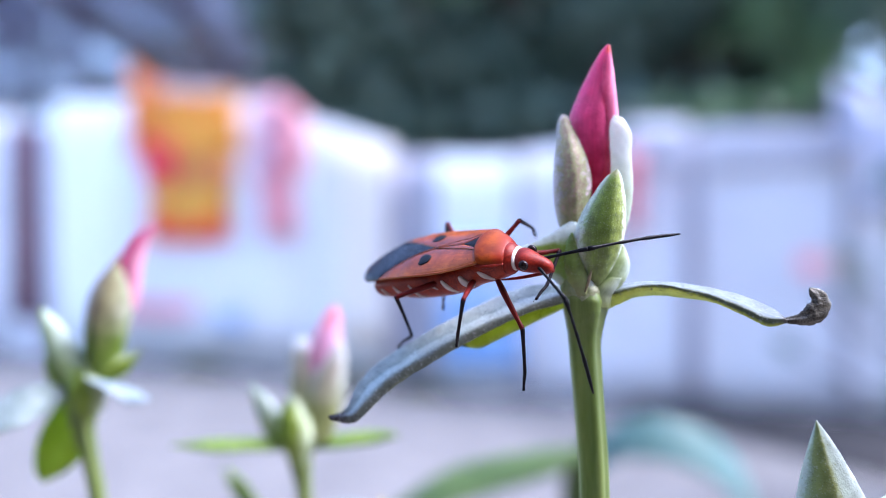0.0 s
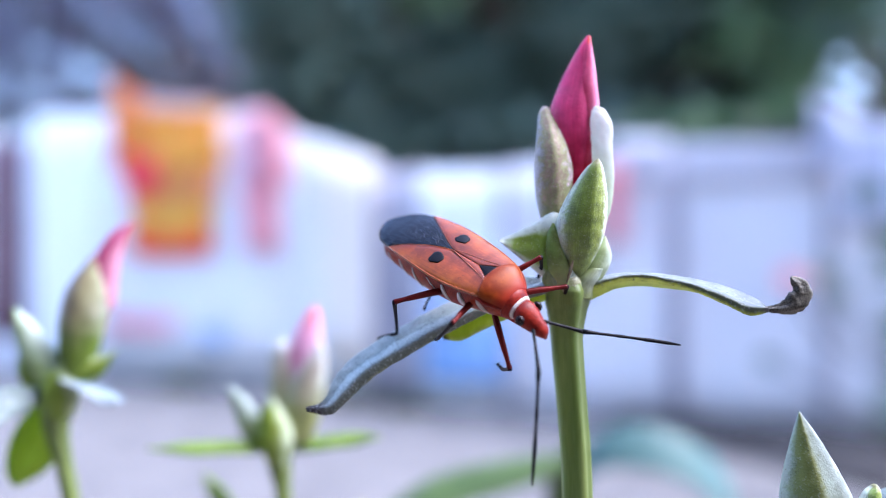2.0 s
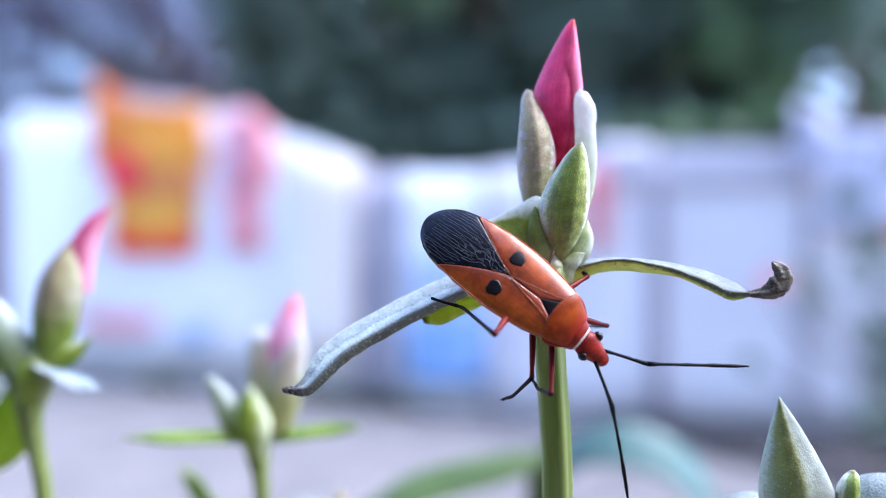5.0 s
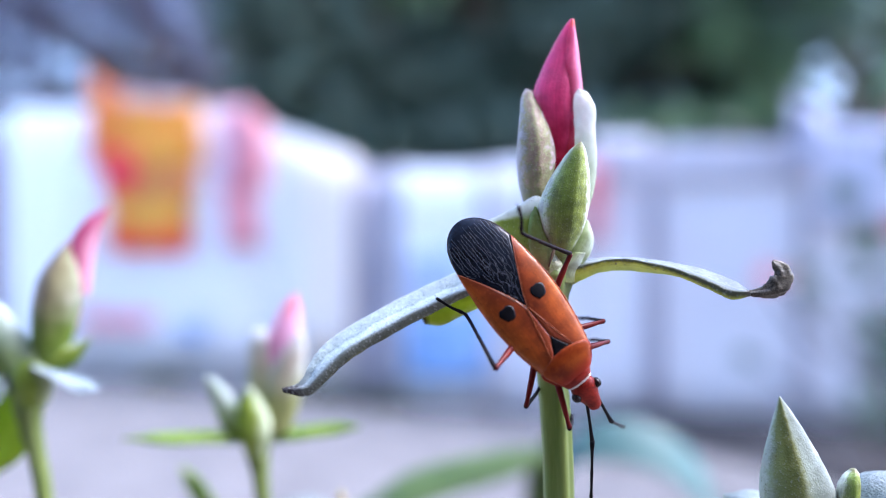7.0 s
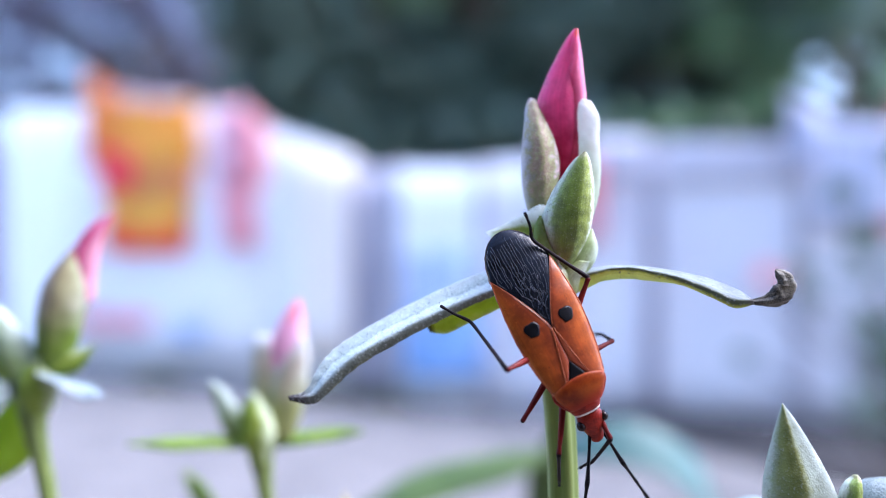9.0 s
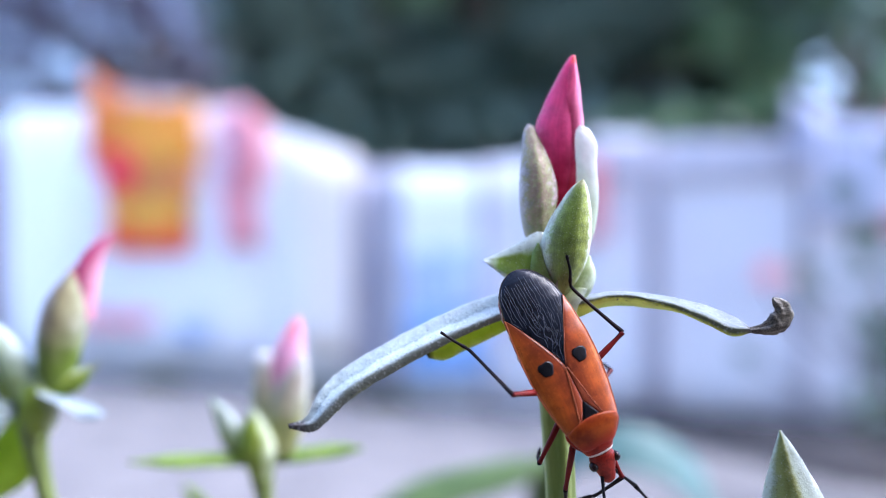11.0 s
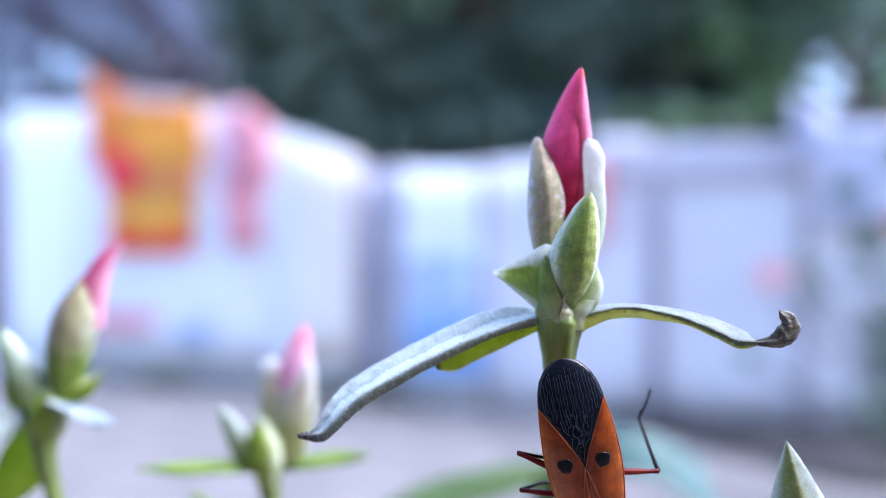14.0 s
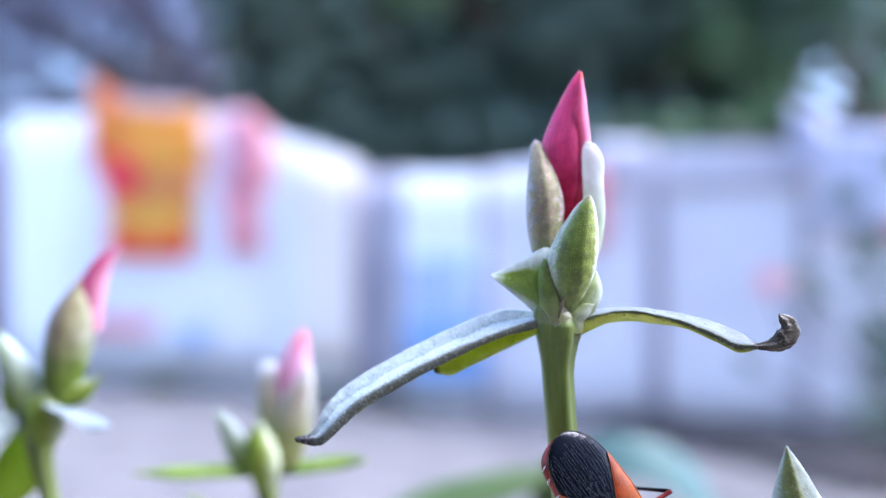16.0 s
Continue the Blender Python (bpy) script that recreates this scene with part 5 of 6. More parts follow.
def limb_mesh(points, radii, n=10, steps=20, knobs=()):
    bm, rings = bmesh.new(), []
    line = smooth_line([Vector(p) for p in points], steps)
    for i, (p, t, s, q) in enumerate(axes_along(line, (0.02, 1, 0.03))):
        u = i / steps
        r = along(radii, u)
        for at, more in knobs:
            r += more * math.exp(-((u - at) / 0.035) ** 2)
        rings.append([(p + (s * math.cos(a) + q * math.sin(a)) * r) / 1000 for a in [2 * math.pi * j / n for j in range(n)]])
    return skin(bm, rings)


def add_hairs(bm, length, r, rng, count, start, shank):
    """Short bristles along a shin."""
    for _ in range(count):
        x = length * rng.uniform(start, 1.0)
        a = rng.uniform(0, 2 * math.pi)
        o = Vector((0, math.cos(a), math.sin(a)))
        p = Vector((x, 0, 0.24 * (x / shank if x < shank else (length - x) / (length - shank)))) + o * r * 0.7
        e = p + o * 0.12 + Vector((0.09, 0, 0))
        s = Vector((0.012, 0, 0)) + o.cross(Vector((1, 0, 0))) * 0.012
        bm.faces.new([bm.verts.new(v / 1000) for v in (p - s, p + s, e)])


def build_bug():
    rng = random.Random(2)
    ob = thing("cotton_bug", (0, 0, 0), "red and orange cotton stainer bug with black wing tips", "insect")
    part("abdomen", loft(dense(BELLY_TABLE)), BELLY, ob, "dark red belly", local=True)
    for side in (0, 1):
        turn = lambda a: a if side else math.pi - a
        for x, slant, width, high, deep in ((-6.7, 0.5, 0.10, 0.2, -0.25), (-5.9, 0.8, 0.14, 0.28, -0.30), (-4.6, 1.05, 0.17, 0.30, -0.42), (-3.1, 1.1, 0.18, 0.34, -0.48), (-1.6, 1.0, 0.16, 0.36, 0.02),
                                            (-0.2, 1.0, 0.24, 0.42, -0.45), (1.3, 0.8, 0.30, 0.42, -0.50), (2.8, 0.9, 0.24, 0.30, -0.45)):
            part("flank_band", band(x, slant, turn(high), turn(deep), width), BAND, ob, "ivory flank stripe", local=True)
    for s in (1, -1):
        corium = part("forewing", flap(-5.35, 3.1, lambda x: s * max(0.015, inner_edge(x)), lambda x: s * (lerp_table(BACK, x)[0]), 0.02, 0.12), CORIUM, ob, "orange leathery forewing", local=True)
        bm = bmesh.new()
        rings = []
        for k in range(6):
            r = (k / 5) * 0.52
            rings.append([back_point(-1.4 + r * math.cos(a) * (1 + 0.05 * math.cos(3 * a + s) + 0.09 * math.cos(4 * a + 3) + 0.04 * math.sin(7 * a)), s * 1.29 + r * math.sin(a) * (1 + 0.12 * math.cos(3 * a)),
                                     0.05 + 0.02 * math.cos(k / 5 * math.pi / 2)) for a in [2 * math.pi * j / 20 for j in range(20)]])
        part("wing_spot", skin(bm, rings[1:]), SPOT, corium, "round black wing spot", local=True)
        part("wing_seam", ridge([(3.0, s * 1.0), (1.6, s * 0.62), (0.2, s * 0.32), (-1.0, s * 0.04)], 0.032, 0.06), SEAM, corium, local=True)
        part("clavus", flap(-0.95, 2.8, lambda x: s * max(0.02, inner_edge(x) + 0.02), lambda x: s * (0.06 + 0.94 * (x + 0.95) / 3.9), 0.04, 0.06, 24, 6), CLAVUS, corium, "brownish translucent inner wing", local=True)
        part("wing_edge", ridge([(x, s * (lerp_table(BACK, x)[0] - 0.03)) for x in (2.9, 1.4, 0.0, -1.4, -2.8, -4.2, -5.3)], 0.05, 0.0), EDGE, corium, "paler raised wing margin", local=True)
        part("wing_edge", ridge([(x, s * (inner_edge(x) + 0.03)) for x in (-1.1, -1.9, -2.7, -3.5, -4.3, -5.2)], 0.026, 0.03), SEAM, corium, "pale line along the membrane", local=True)
        for pts in ([(2.6, s * 1.75), (0.6, s * 1.9), (-1.6, s * 1.95), (-3.6, s * 1.95)], [(0.4, s * 0.9), (-1.2, s * 0.75), (-2.6, s * 1.15), (-3.8, s * 1.6)]):
            part("wing_vein", ridge(pts, 0.02, 0.0), CORIUM, corium, local=True)
    edge = lambda x: inner_edge(x) if x > -5.3 else lerp_table(BACK, x)[0]
    membrane = part("membrane", flap(-1.0, -8.15, lambda x: -edge(x), lambda x: edge(x), 0.0, 0.08, 64, 20, ease=True), MEMBRANE, ob, "black glossy wing membrane", local=True)
    for k in range(19):
        y = -1.75 + k * 3.5 / 18 + rng.uniform(-0.05, 0.05)
        start = -3.0 - 0.95 * abs(y) + rng.uniform(-0.7, 0.2)
        reach = rng.uniform(-7.75, -7.2) + 0.22 * abs(y)
        side, pts = rng.choice((-1, 1)), []
        for j in range(11):
            x = start + (reach - start) * j / 10
            side = -side if rng.random() < 0.5 else side
            room = edge(x) - 0.14
            pts.append((x, max(-room, min(room, y * (0.5 + 0.62 * math.sin(math.pi * min(0.62, (-x - 1.0) / 9.0))) + side * rng.uniform(0.0, 0.06) * (1 - 0.06 * j)))))
        part("vein", ridge(pts, 0.022, -0.007), VEIN, membrane, local=True)
    for k in range(26):
        x = rng.uniform(-5.4, -2.2)
        y = rng.uniform(-1, 1) * 0.72 * inner_edge(x)
        a, r = rng.uniform(0, 6.3), rng.uniform(0.12, 0.24)
        part("vein", ridge([(x + r * 1.3 * math.cos(a + 0.5 * j), y + r * 0.7 * math.sin(a + 0.5 * j)) for j in range(rng.randint(4, 7))], 0.02, -0.004), VEIN, membrane, local=True)
    for pts in ([(-1.7, -0.1), (-2.3, -0.38), (-2.9, -0.05), (-3.5, -0.35), (-4.0, -0.05)], [(-2.2, 0.3), (-2.8, 0.12), (-3.2, 0.5), (-3.8, 0.45), (-4.5, 0.75)],
                [(-2.6, -0.55), (-3.2, -0.5), (-3.7, -0.85), (-4.4, -1.0)], [(-2.9, 0.1), (-3.4, 0.25), (-3.9, 0.0), (-4.6, 0.15)], [(-1.4, 0.05), (-2.0, 0.12), (-2.6, 0.3), (-3.0, 0.7)],
                [(-3.2, 0.75), (-3.7, 1.0), (-4.4, 1.15)], [(-2.4, -0.2), (-2.6, 0.1), (-2.9, 0.3)]):
        part("vein", ridge(pts, 0.021, 0.006), VEIN, membrane, local=True)
    rim = [(x, lerp_table(BACK, x)[0] - 0.02) for x in (-5.4, -6.0, -6.6, -7.2, -7.5, -7.75, -7.95, -8.06, -8.12)]
    part("membrane_edge", ridge(rim + [(-8.15, 0.0)] + [(x, -y) for x, y in reversed(rim)], 0.03, -0.035), RIM, membrane, "thin tan membrane edge", local=True)
    part("scutellum", flap(1.42, 2.85, lambda x: -1.0 * (x - 1.4) / 1.8, lambda x: 1.0 * (x - 1.4) / 1.8, 0.03, 0.15, 12, 10), BLACK, ob, "black triangular scutellum", local=True)
    shield = loft(dense([(3.02, 1.78, 1.42, 0.5), (3.1, 1.87, 1.55, 0.4), (3.5, 1.84, 1.56, 0.2), (4.1, 1.55, 1.30, 0.0), (4.5, 1.3, 1.08, -0.05), (4.66, 1.16, 0.95, -0.1)]), power=2.3)
    for v in shield.verts:
        x, y = v.co.x / K, v.co.y / K
        v.co.x -= 0.55 * K * max(0, 1 - (y / 1.9) ** 2) * max(0, (4.6 - x) / 1.6) ** 1.5
    part("pronotum", shield, PRONOTUM, ob, "glossy orange thorax shield", local=True)
    for s in (1, -1):
        part("shield_margin", limb_mesh([(2.75, s * 1.74, 0.72), (3.3, s * 1.76, 0.62), (3.9, s * 1.48, 0.48), (4.4, s * 1.12, 0.34)], [0.10, 0.13, 0.12, 0.08]), RED, ob, "raised red margin of the thorax shield", local=True)
    part("front_lobe", loft(dense([(4.45, 1.1, 0.95, -1.1), (4.6, 1.2, 1.03, -1.1), (4.85, 1.12, 0.95, -1.05), (5.12, 0.98, 0.74, -0.9)])), RED, ob, "red front rim of the thorax", local=True)
    part("collar", loft(dense([(5.08, 0.88, 0.66, -0.6), (5.13, 0.95, 0.74, -0.7), (5.22, 0.93, 0.70, -0.72), (5.28, 0.85, 0.58, -0.65)])), IVORY, ob, "white collar", local=True)
    part("head", loft(dense([(5.3, 0.82, 0.58, -0.75), (5.7, 0.92, 0.6, -0.85), (6.2, 0.82, 0.42, -0.96), (6.75, 0.62, 0.12, -1.04), (7.2, 0.50, -0.14, -1.06), (7.46, 0.38, -0.32, -1.04), (7.6, 0.18, -0.52, -0.94)])), RED, ob, "red tapering head", local=True)
    part("beak", limb_mesh([(7.2, 0, -0.9), (6.2, 0, -1.25), (4.6, 0, -1.65), (3.0, 0, -1.9)], [0.16, 0.13, 0.11, 0.06]), RED, ob, local=True)
    for s in (1, -1):
        bm = bmesh.new()
        bmesh.ops.create_icosphere(bm, subdivisions=3, radius=0.35 * K)
        for v in bm.verts:
            v.co = Vector((v.co.x * 1.0, v.co.y * 0.85, v.co.z * 1.1)) + unit_bug((5.95, s * 0.86, 0.05))
        part("eye", bm, EYE, ob, "dark round eye", local=True)
    limbs = {}
    for side, s in (("R", -1), ("L", 1)):
        for k in "FMH":
            hip, upper, lower, foot = LEGS[k]
            thick = 0.25 if k == "H" else 0.23
            thigh = part("thigh", limb_mesh([(0, 0, 0), (upper * 0.4, 0, 0.1), (upper * 0.8, 0, 0.05), (upper, 0, 0)], [thick * 0.7, thick, thick * 0.85, thick * 0.62, thick * 0.75]), THIGH, ob, "dark red thigh", local=True)
            thigh.location = Vector((hip[0], s * hip[1], hip[2])) / 1000
            shank = lower - foot
            if k == "H":
                line = [(0, 0, 0), (1.45, 0, 0.38), (2.9, 0, 0.74), (4.2, 0, 1.03), (4.65, 0, 0.92), (5.3, 0, 0.45), (lower, 0, 0.0)]
            else:
                line = [(0, 0, 0), (shank * 0.5, 0, 0.14), (shank, 0, 0.24), (shank + foot * 0.5, 0, 0.08), (lower, 0, 0.0)]
            bm = limb_mesh(line, [0.16, 0.13, 0.12, 0.11, 0.12, 0.10, 0.10, 0.09, 0.07], steps=32, knobs=((0.98, 0.04), (shank / lower, 0.03)))
            if k != "H":
                add_hairs(bm, lower, 0.10, rng, 40, 0.3, shank)
            for c in (1, -1):
                claw = [Vector((lower - 0.05, 0, 0)), Vector((lower + 0.12, c * 0.10, -0.06)), Vector((lower + 0.2, c * 0.2, -0.02))]
                for a, b in zip(claw, claw[1:]):
                    bm.faces.new([bm.verts.new(v / 1000) for v in (a - Vector((0, 0, 0.03)), a + Vector((0, 0, 0.03)), b)])
            shin = part("shin", bm, SHIN, thigh, "thin black bristled shin and foot", local=True)
            shin.location = Vector((upper, 0, 0)) / 1000
            limbs[k + side] = (thigh, shin)
        hip, upper, lower, _ = LEGS["A"]
        first = part("antenna", limb_mesh([(0, 0, 0), (upper * 0.5, 0, 0.02), (upper, 0, 0)], [0.13, 0.10, 0.11, 0.15]), BLACK, ob, "black jointed antenna", local=True)
        first.location = Vector((hip[0], s * hip[1], hip[2])) / 1000
        rest = part("antenna_tip", limb_mesh([(0, 0, 0), (lower * 0.35, 0, 0.05), (lower * 0.7, 0, 0.02), (lower, 0, -0.1)], [0.14, 0.10, 0.09, 0.10, 0.12, 0.12, 0.06], knobs=((0.03, 0.05), (0.36, 0.03), (0.62, 0.03))), BLACK, first, local=True)
        rest.location = Vector((upper, 0, 0)) / 1000
        limbs["A" + side] = (first, rest)
    return ob, limbs


def motions():
    # turns of each limb at its joints: seconds and degrees about x, y, z; first the upper, then the lower piece
    turns_of = {
    "HR": ([(0, 3, -5, -141), (0.5, -0, 0, -133), (1, 1, -2, -125), (1.5, -1, 3, -121), (2, -1, 5, -122), (2.5, -2, 5, -128), (3, -8, -47, -72), (3.5, -9, -50, -71), (4, 1, -46, -92), (6.5, -3, -49, -84), (7, -1, -44, -87), (7.5, 4, -42, -99), (8, 4, -41, -100), (8.5, 3, -43, -98), (9, 4, -44, -99), (11.5, 8, -31, -119), (12, 8, -25, -123), (12.5, 9, -26, -126), (13, 6, -20, -124), (13.5, 7, -39, -109), (14, 5, -13, -133), (14.5, 5, -5, -146)],
           [(0, 136, 64, -70), (0.5, 146, 64, -65), (1, 142, 69, -70), (1.5, 137, 70, -65), (2, 162, 68, -46), (2.5, -163, 72, -36), (3, 86, 35, -128), (3.5, 75, 21, -138), (4, 84, 27, -128), (6.5, 77, 24, -119), (7, 79, 22, -116), (7.5, 85, 29, -101), (8, 82, 32, -99), (8.5, 76, 33, -100), (9, 84, 37, -98), (11.5, 120, 38, -63), (12, 123, 26, -53), (12.5, 124, 22, -47), (13, 139, 22, -38), (13.5, 115, 27, -74), (13.75, 45, 68, -121), (14, -50, 36, 167), (14.5, -26, 44, 178)]),
    "MR": ([(0, -2, -15, -76), (0.5, -2, -18, -74), (1, -4, -21, -68), (1.5, -5, -22, -66), (2, -4, -21, -71), (2.5, -3, -22, -77), (3, 0, -20, -91), (3.5, 2, -20, -100), (4, 0, 2, -78), (6.5, -3, -7, -46), (7, -2, -5, -50), (7.5, 2, 5, -54), (8, 4, 11, -50), (8.5, 3, 9, -52), (9, -0, -0, -57), (11.5, -1, -2, -52), (12, -1, -3, -55), (12.5, -2, -6, -56), (13, -0, -3, -73), (13.5, -0, -2, -88), (14, -1, 7, -104)],
           [(0, -130, 63, -127), (0.5, -143, 63, -140), (1, -162, 54, -161), (1.5, -163, 52, -162), (2, -151, 51, -148), (2.5, -144, 53, -140), (3, -116, 45, -110), (3.5, -102, 38, -94), (4, -50, 33, -43), (5.25, -71, 79, -69), (6.5, 148, 53, 145), (7, 138, 54, 134), (7.5, 163, 59, 161), (8, 160, 61, 159), (8.5, 159, 57, 157), (9, 164, 47, 162), (11.5, 126, 72, 124), (12, 149, 62, 147), (12.5, 155, 59, 153), (13, 159, 54, 157), (13.5, 155, 52, 152), (14, 156, 54, 154)]),
    "FR": ([(0, 20, 46, -45), (0.5, 18, 48, -50), (1, 8, 41, -69), (1.5, 9, 32, -60), (2, 20, 32, -26), (2.5, 8, 31, -61), (3, 12, 18, -23), (3.5, 8, 14, -31), (4, 1, 3, -69), (6.5, -8, -12, -25), (7, -7, -11, -24), (7.5, -1, -2, -24), (8, -1, -1, -22), (8.5, 0, 0, -29), (9, -5, -10, -33), (11.5, 9, 15, -29), (12, 8, 12, -27), (12.5, 4, 6, -27), (13, 1, 1, -27)],
           [(0, -36, 19, -30), (0.5, -67, 55, -62), (1, -68, 51, -63), (1.5, -134, 56, -130), (2, -118, 74, -116), (2.5, -57, 49, -52), (3, -8, 84, -8), (3.5, -7, 57, -7), (4, -162, 52, -160), (6.5, 107, 66, 104), (7, 114, 63, 110), (7.5, 121, 66, 118), (8, 121, 58, 116), (8.5, 47, 63, 44), (9, 43, 53, 40), (11.5, 24, 45, 21), (12, 26, 46, 23), (12.5, 29, 49, 26), (13, 34, 49, 31)]),
    "FL": ([(0, -6, 12, 38), (0.5, -2, 6, 50), (1, -2, 6, 60), (1.5, -1, 3, 65), (2, 0, -1, 57), (2.5, -8, 17, 39), (3, -8, 17, 42), (3.5, -7, 14, 38), (4, -12, 22, 35), (6.5, -11, 36, 55), (7, -8, 32, 63), (7.5, -7, 8, 9), (8, -8, 11, 17), (8.5, -6, 8, 13), (9, 19, -18, -3), (11.5, -3, 3, 3), (12, -7, 8, 5), (12.5, -5, 5, 5), (13, -0, 0, 14)],
           [(0, 38, 156, 47), (0.5, 21, 170, 39), (0.75, -4, 130, 1), (1, 104, 50, 98), (1.5, 107, 53, 101), (2, 86, 67, 83), (2.5, 38, 47, 34), (3, 60, 51, 55), (3.5, 61, 58, 56), (4, 47, 52, 43), (6.5, 25, 57, 23), (7, 13, 61, 12), (7.5, -21, 73, -20), (8, -76, 73, -73), (8.5, -96, 80, -94), (9, -81, 45, -74), (11.5, -77, 55, -72), (12, -87, 74, -84), (12.5, -88, 66, -85), (13, -73, 44, -66)]),
    "ML": ([(0, 11, -29, 50), (0.5, 6, -28, 66), (1, 2, -14, 72), (1.5, 6, -22, 61), (2, 6, -26, 65), (2.5, 4, -24, 71), (3, 2, -16, 78), (3.5, 2, -17, 78), (4, 0, -6, 88), (6.5, -8, 18, 44), (7, -3, 15, 66), (7.5, -3, 22, 75), (8, -1, 17, 82), (8.5, -1, 17, 82), (9, -1, 22, 85), (11.5, 5, 31, 107), (12, 6, 31, 112), (12.5, -12, 35, 51), (13, 1, -2, 33), (13.5, -5, 9, 32)],
           [(0, 97, 70, 94), (0.5, 85, 62, 81), (1, 87, 74, 84), (1.5, 138, 63, 135), (2, 144, 70, 142), (2.5, -37, 125, -38), (3, -38, 147, -32), (3.5, -37, 147, -34), (4, -53, 138, -50), (6.5, 82, 8, 67), (7, 46, 81, 45), (7.5, 26, 68, 25), (8, 18, 70, 17), (8.5, 24, 71, 23), (9, 12, 65, 11), (11.5, -16, 48, -14), (12, -21, 45, -18), (12.5, 9, 44, 8), (13, -64, 73, -62), (13.5, -44, 52, -40)]),
    "HL": ([(0, -5, -14, 131), (0.5, -6, -12, 139), (1, -6, -13, 141), (1.5, -7, -13, 145), (2, -1, -1, 150), (2.5, 8, 13, 154), (3, 10, 16, 155), (3.5, 15, 25, 149), (4, 19, 32, 150), (6.5, -2, -9, 117), (7, -3, -9, 121), (7.5, -3, -8, 130), (8, -3, -9, 132), (8.5, -3, -8, 133), (9, -3, -8, 135), (11.5, -0, -6, 91), (12, 1, -3, 69), (12.5, -1, -5, 104), (13, 4, 19, 113), (13.5, 9, 37, 116), (14, -2, 10, 72), (14.5, -1, 3, 83), (15.5, -3, -1, 71), (16, -2, -6, 81)],
           [(0, 155, 33, 145), (0.5, 158, 33, 143), (1, 155, 27, 145), (1.5, 161, 25, 146), (2, 160, 38, 134), (2.5, 130, 67, 97), (3, 121, 61, 72), (3.5, 115, 53, 65), (4, 122, 37, 79), (5.25, -171, -4, 107), (6.5, -100, -45, 79), (7, -105, -39, 74), (7.5, -108, -24, 66), (8, -121, -16, 67), (8.5, -116, -14, 67), (9, -132, -13, 67), (11.5, -120, 4, 84), (12, -160, 5, 101), (12.5, -123, -27, 102), (13, -143, -10, 98), (13.5, -156, 7, 84), (14, -150, 50, 75), (14.25, -167, 82, 9), (14.5, -86, 121, 44), (15.5, -90, 112, 40), (16, -107, 117, 21)]),
    "AL": ([(0, 6, 1, 24), (0.5, 8, 62, 24), (1, 7, 39, 22), (1.5, -15, 49, -10), (2, 18, 24, 48), (2.5, -0, 47, 11), (3, 8, 28, 26), (3.5, 14, 5, 48), (4, 7, -7, 28), (6.5, 5, 24, 18), (7, -5, 35, 1), (7.5, 7, 1, 24), (8, -4, 29, 2), (8.5, 3, -9, 9), (9, 2, 16, 11), (11.5, 13, 31, 34)],
           [(0, 3, 19, 20), (0.5, -0, 11, -3), (1, 0, 3, 6), (1.5, 4, 30, 17), (2, -0, -10, 3), (2.5, 1, 17, 5), (3, 4, 18, 23), (3.5, -2, -8, 25), (4, 2, 17, 14), (6.5, -2, -10, 21), (7, 4, 25, 17), (7.5, -1, 22, -3), (8, 3, -14, -26), (8.5, 2, 33, 6), (9, 1, 15, 5), (11.5, 0, -4, -7)]),
    "AR": ([(0, -14, 23, -38), (0.5, -19, 29, -46), (1, -17, 21, -46), (1.5, -13, 12, -40), (2, -12, 5, -42), (2.5, -12, 1, -42), (3, -10, -12, -45), (3.5, -9, -9, -40), (4, -8, -19, -40), (6.5, -6, 23, -21), (7, -6, 24, -22), (7.5, -8, 21, -26), (8, -5, 25, -18), (8.5, -5, 14, -20), (9, -8, 2, -28), (11.5, -6, -15, -26)],
           [(0, 6, 53, 11), (0.5, 8, 44, 19), (1, 1, 47, 2), (1.5, 3, 54, 7), (2, 2, 40, 5), (2.5, 8, 46, 19), (3, 31, 61, 51), (3.5, 7, 48, 16), (4, 9, 51, 19), (6.5, 0, -2, -10), (7, -0, 1, -8), (7.5, -0, 3, -3), (8, 0, -3, -10), (8.5, -0, 8, -3), (9, 1, 22, 7), (11.5, 5, 42, 13)]),
    }
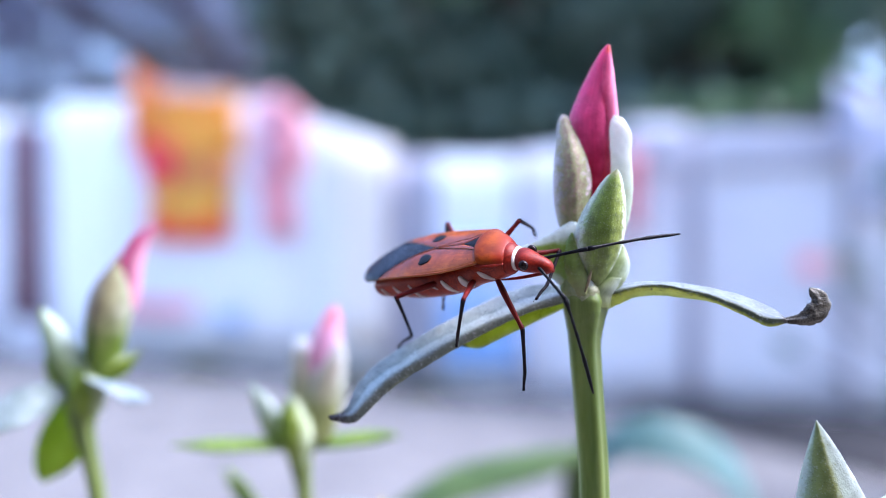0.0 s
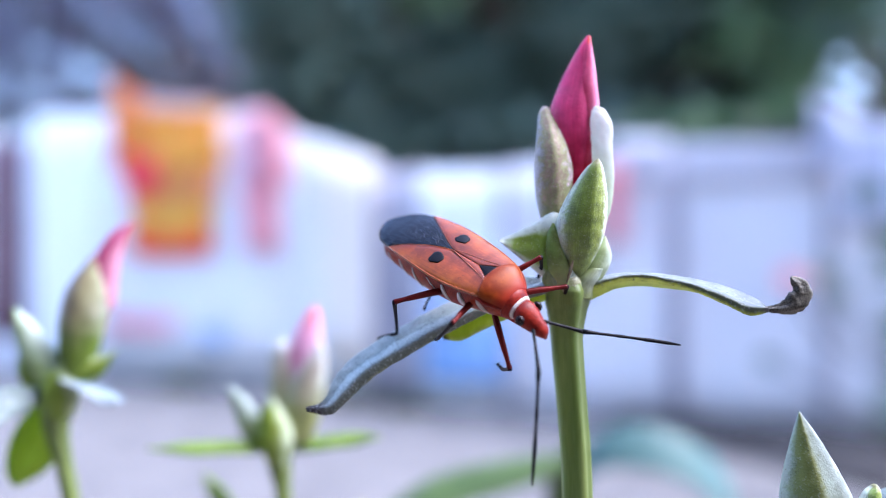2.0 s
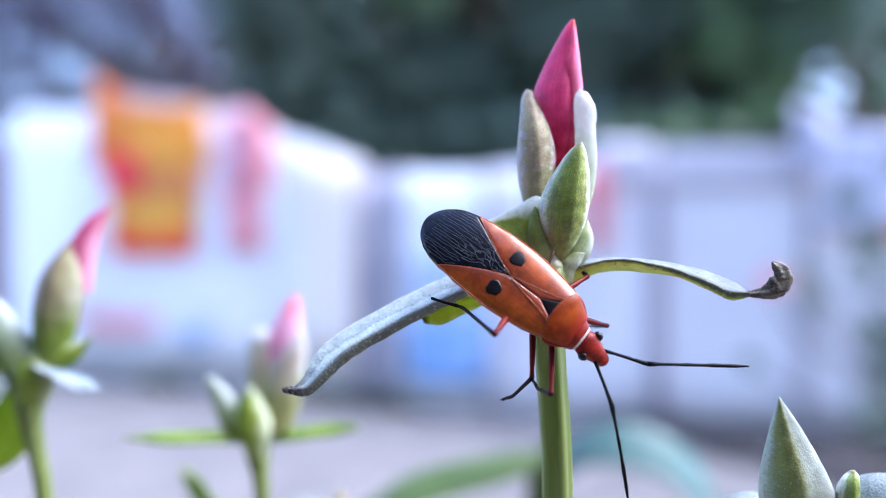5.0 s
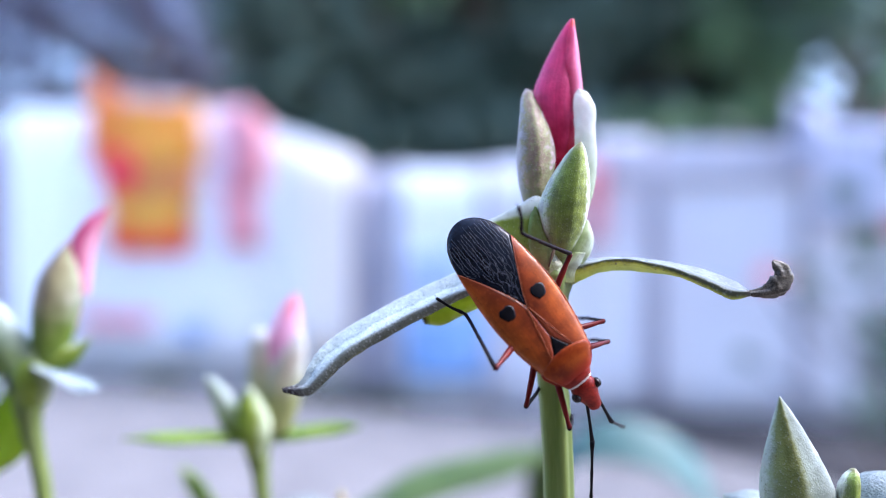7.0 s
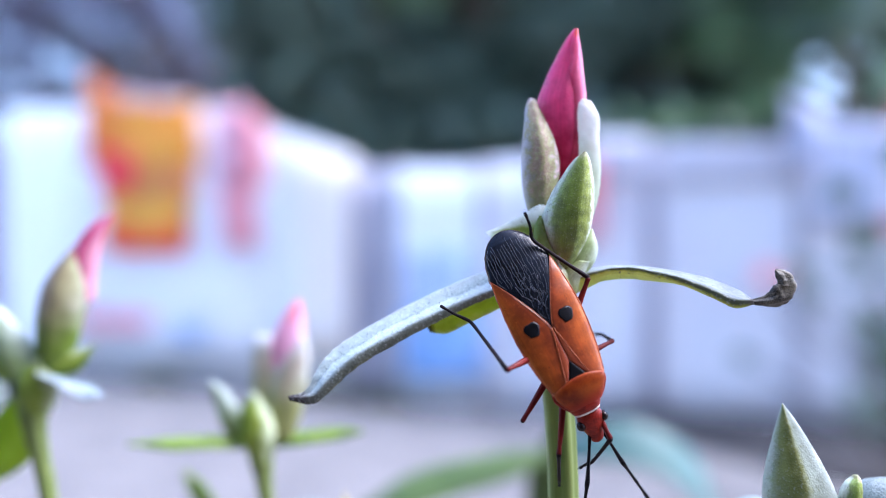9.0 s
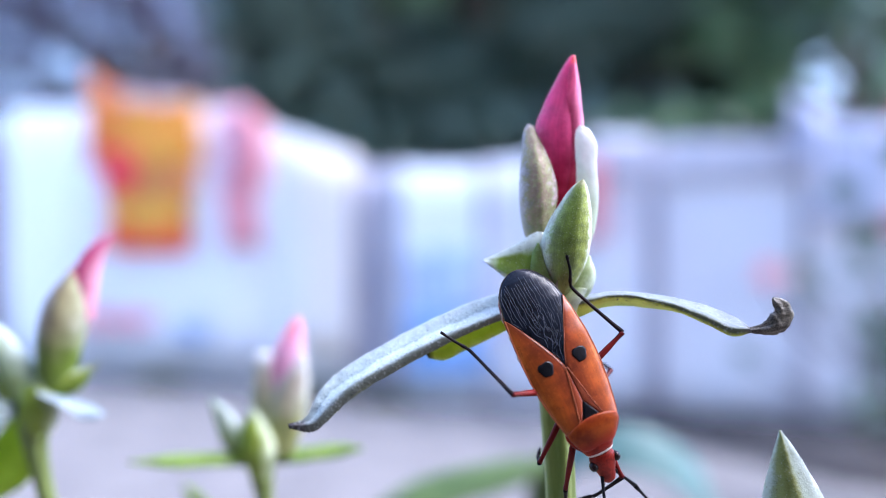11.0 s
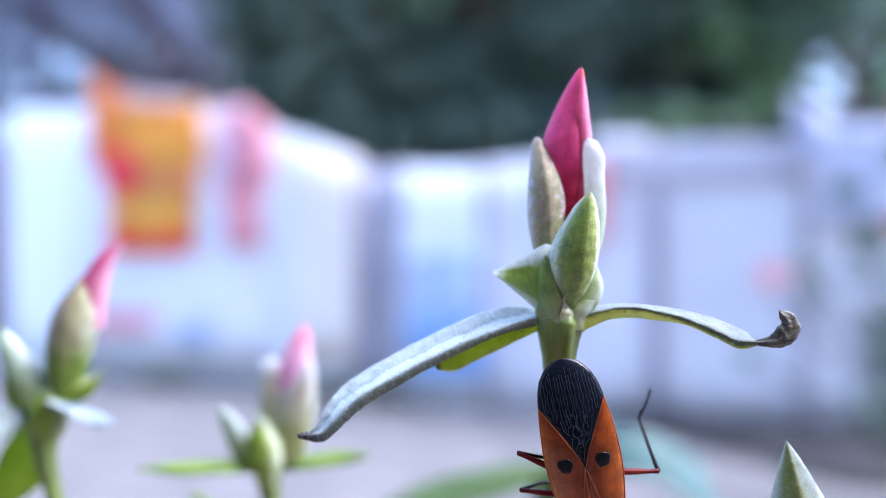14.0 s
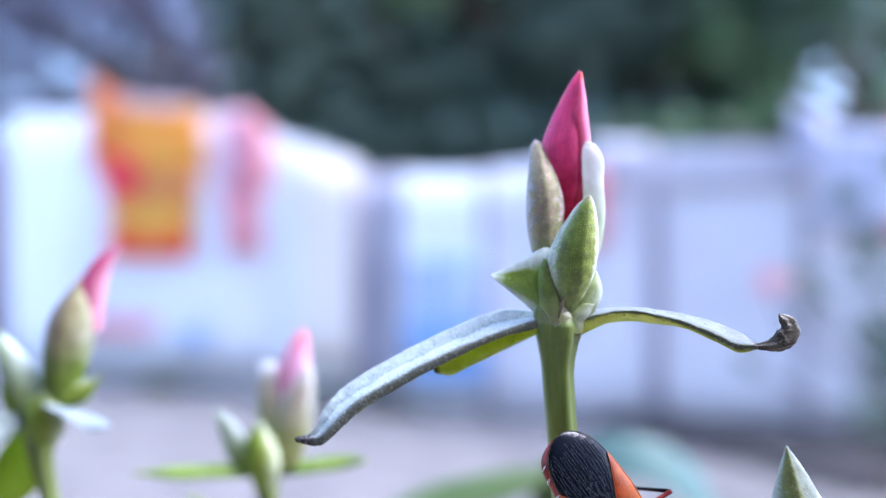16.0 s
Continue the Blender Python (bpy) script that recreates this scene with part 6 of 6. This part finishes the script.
    walk(bug, [
        (0, pose(-0.00194, 0.05125, 0.88124, 35.8, 0.4, -28.2)),
        (0.5, pose(-0.00132, 0.05095, 0.88105, 35.3, 9.7, -31.3)),
        (1, pose(-0.00105, 0.05063, 0.88070, 33.7, 19.3, -38.2)),
        (1.5, pose(-0.00061, 0.05028, 0.88044, 31.8, 26.3, -38.6)),
        (2, pose(0.00017, 0.04999, 0.88002, 35.8, 31.7, -33.9)),
        (2.5, pose(0.00094, 0.04979, 0.87963, 37.3, 36.9, -30.3)),
        (3, pose(0.00225, 0.04957, 0.87871, 42.9, 37.7, -21.7)),
        (3.5, pose(0.00297, 0.04944, 0.87817, 52.1, 36.3, -13.4)),
        (4, pose(0.00383, 0.04928, 0.87796, 59.2, 33.7, -9.2)),
        (6.5, pose(0.00543, 0.04860, 0.87617, 83.8, 51.7, -1.2)),
        (7, pose(0.00572, 0.04858, 0.87558, 84.0, 53.3, 2.0)),
        (7.5, pose(0.00660, 0.04851, 0.87481, 84.8, 57.8, 3.7)),
        (8, pose(0.00669, 0.04848, 0.87462, 84.9, 61.4, 5.7)),
        (8.5, pose(0.00666, 0.04853, 0.87466, 84.3, 63.3, 4.0)),
        (9, pose(0.00679, 0.04868, 0.87475, 81.0, 65.3, 0.1)),
        (11.5, pose(0.00794, 0.04879, 0.87336, 74.9, 66.4, -3.7)),
        (12, pose(0.00799, 0.04884, 0.87235, 76.6, 66.9, -1.5)),
        (12.5, pose(0.00808, 0.04885, 0.87173, 82.9, 67.5, 1.5)),
        (13, pose(0.00852, 0.04907, 0.87071, 100.5, 75.7, 13.3)),
        (13.5, pose(0.00860, 0.04927, 0.86972, 132.9, 76.9, 39.9)),
        (14, pose(0.00849, 0.04922, 0.86848, 136.2, 72.4, 44.5)),
        (14.5, pose(0.00916, 0.04916, 0.86688, 122.0, 68.2, 38.8)),
        (15.5, pose(0.01066, 0.04909, 0.86595, 100.0, 56.4, 33.7)),
        (16, pose(0.01068, 0.04908, 0.86505, 98.0, 56.7, 34.4))])
    for key, (upper, lower) in bug_limbs.items():
        hip, length, _, _ = LEGS[key[0]]
        side = 1 if key[1] == "L" else -1
        for piece, at, turns in ((upper, (hip[0], side * hip[1], hip[2]), turns_of[key][0]), (lower, (length, 0, 0), turns_of[key][1])):
            rows = [(t, pose(at[0] / 1000, at[1] / 1000, at[2] / 1000, *turn)) for t, *turn in turns]
            walk(piece, rows + ([(16.0, rows[-1][1])] if rows[-1][0] < 16 else []))
    p = left_leaf.location.copy()
    walk(left_leaf, [(t, pose(p.x, p.y, p.z, 0, turn, 0)) for t, turn in
                     ((0.0, -1.6), (0.5, -1.3), (1.5, -1.4), (2.0, -0.9), (2.5, -0.75), (3.0, -0.5), (3.5, -0.2), (6.5, -0.2), (7.0, 0.1), (9.0, 0.1), (11.5, -0.2), (12.5, -0.05), (16.0, 0.0))])


build_ground()
build_planter()
build_house()
build_fence()
build_bed()
build_cloths()
build_trees()
build_shrub()
left_leaf = main_plant()
right_plant()
left_plant()
centre_plant()
low_plants()
bug, bug_limbs = build_bug()
motions()
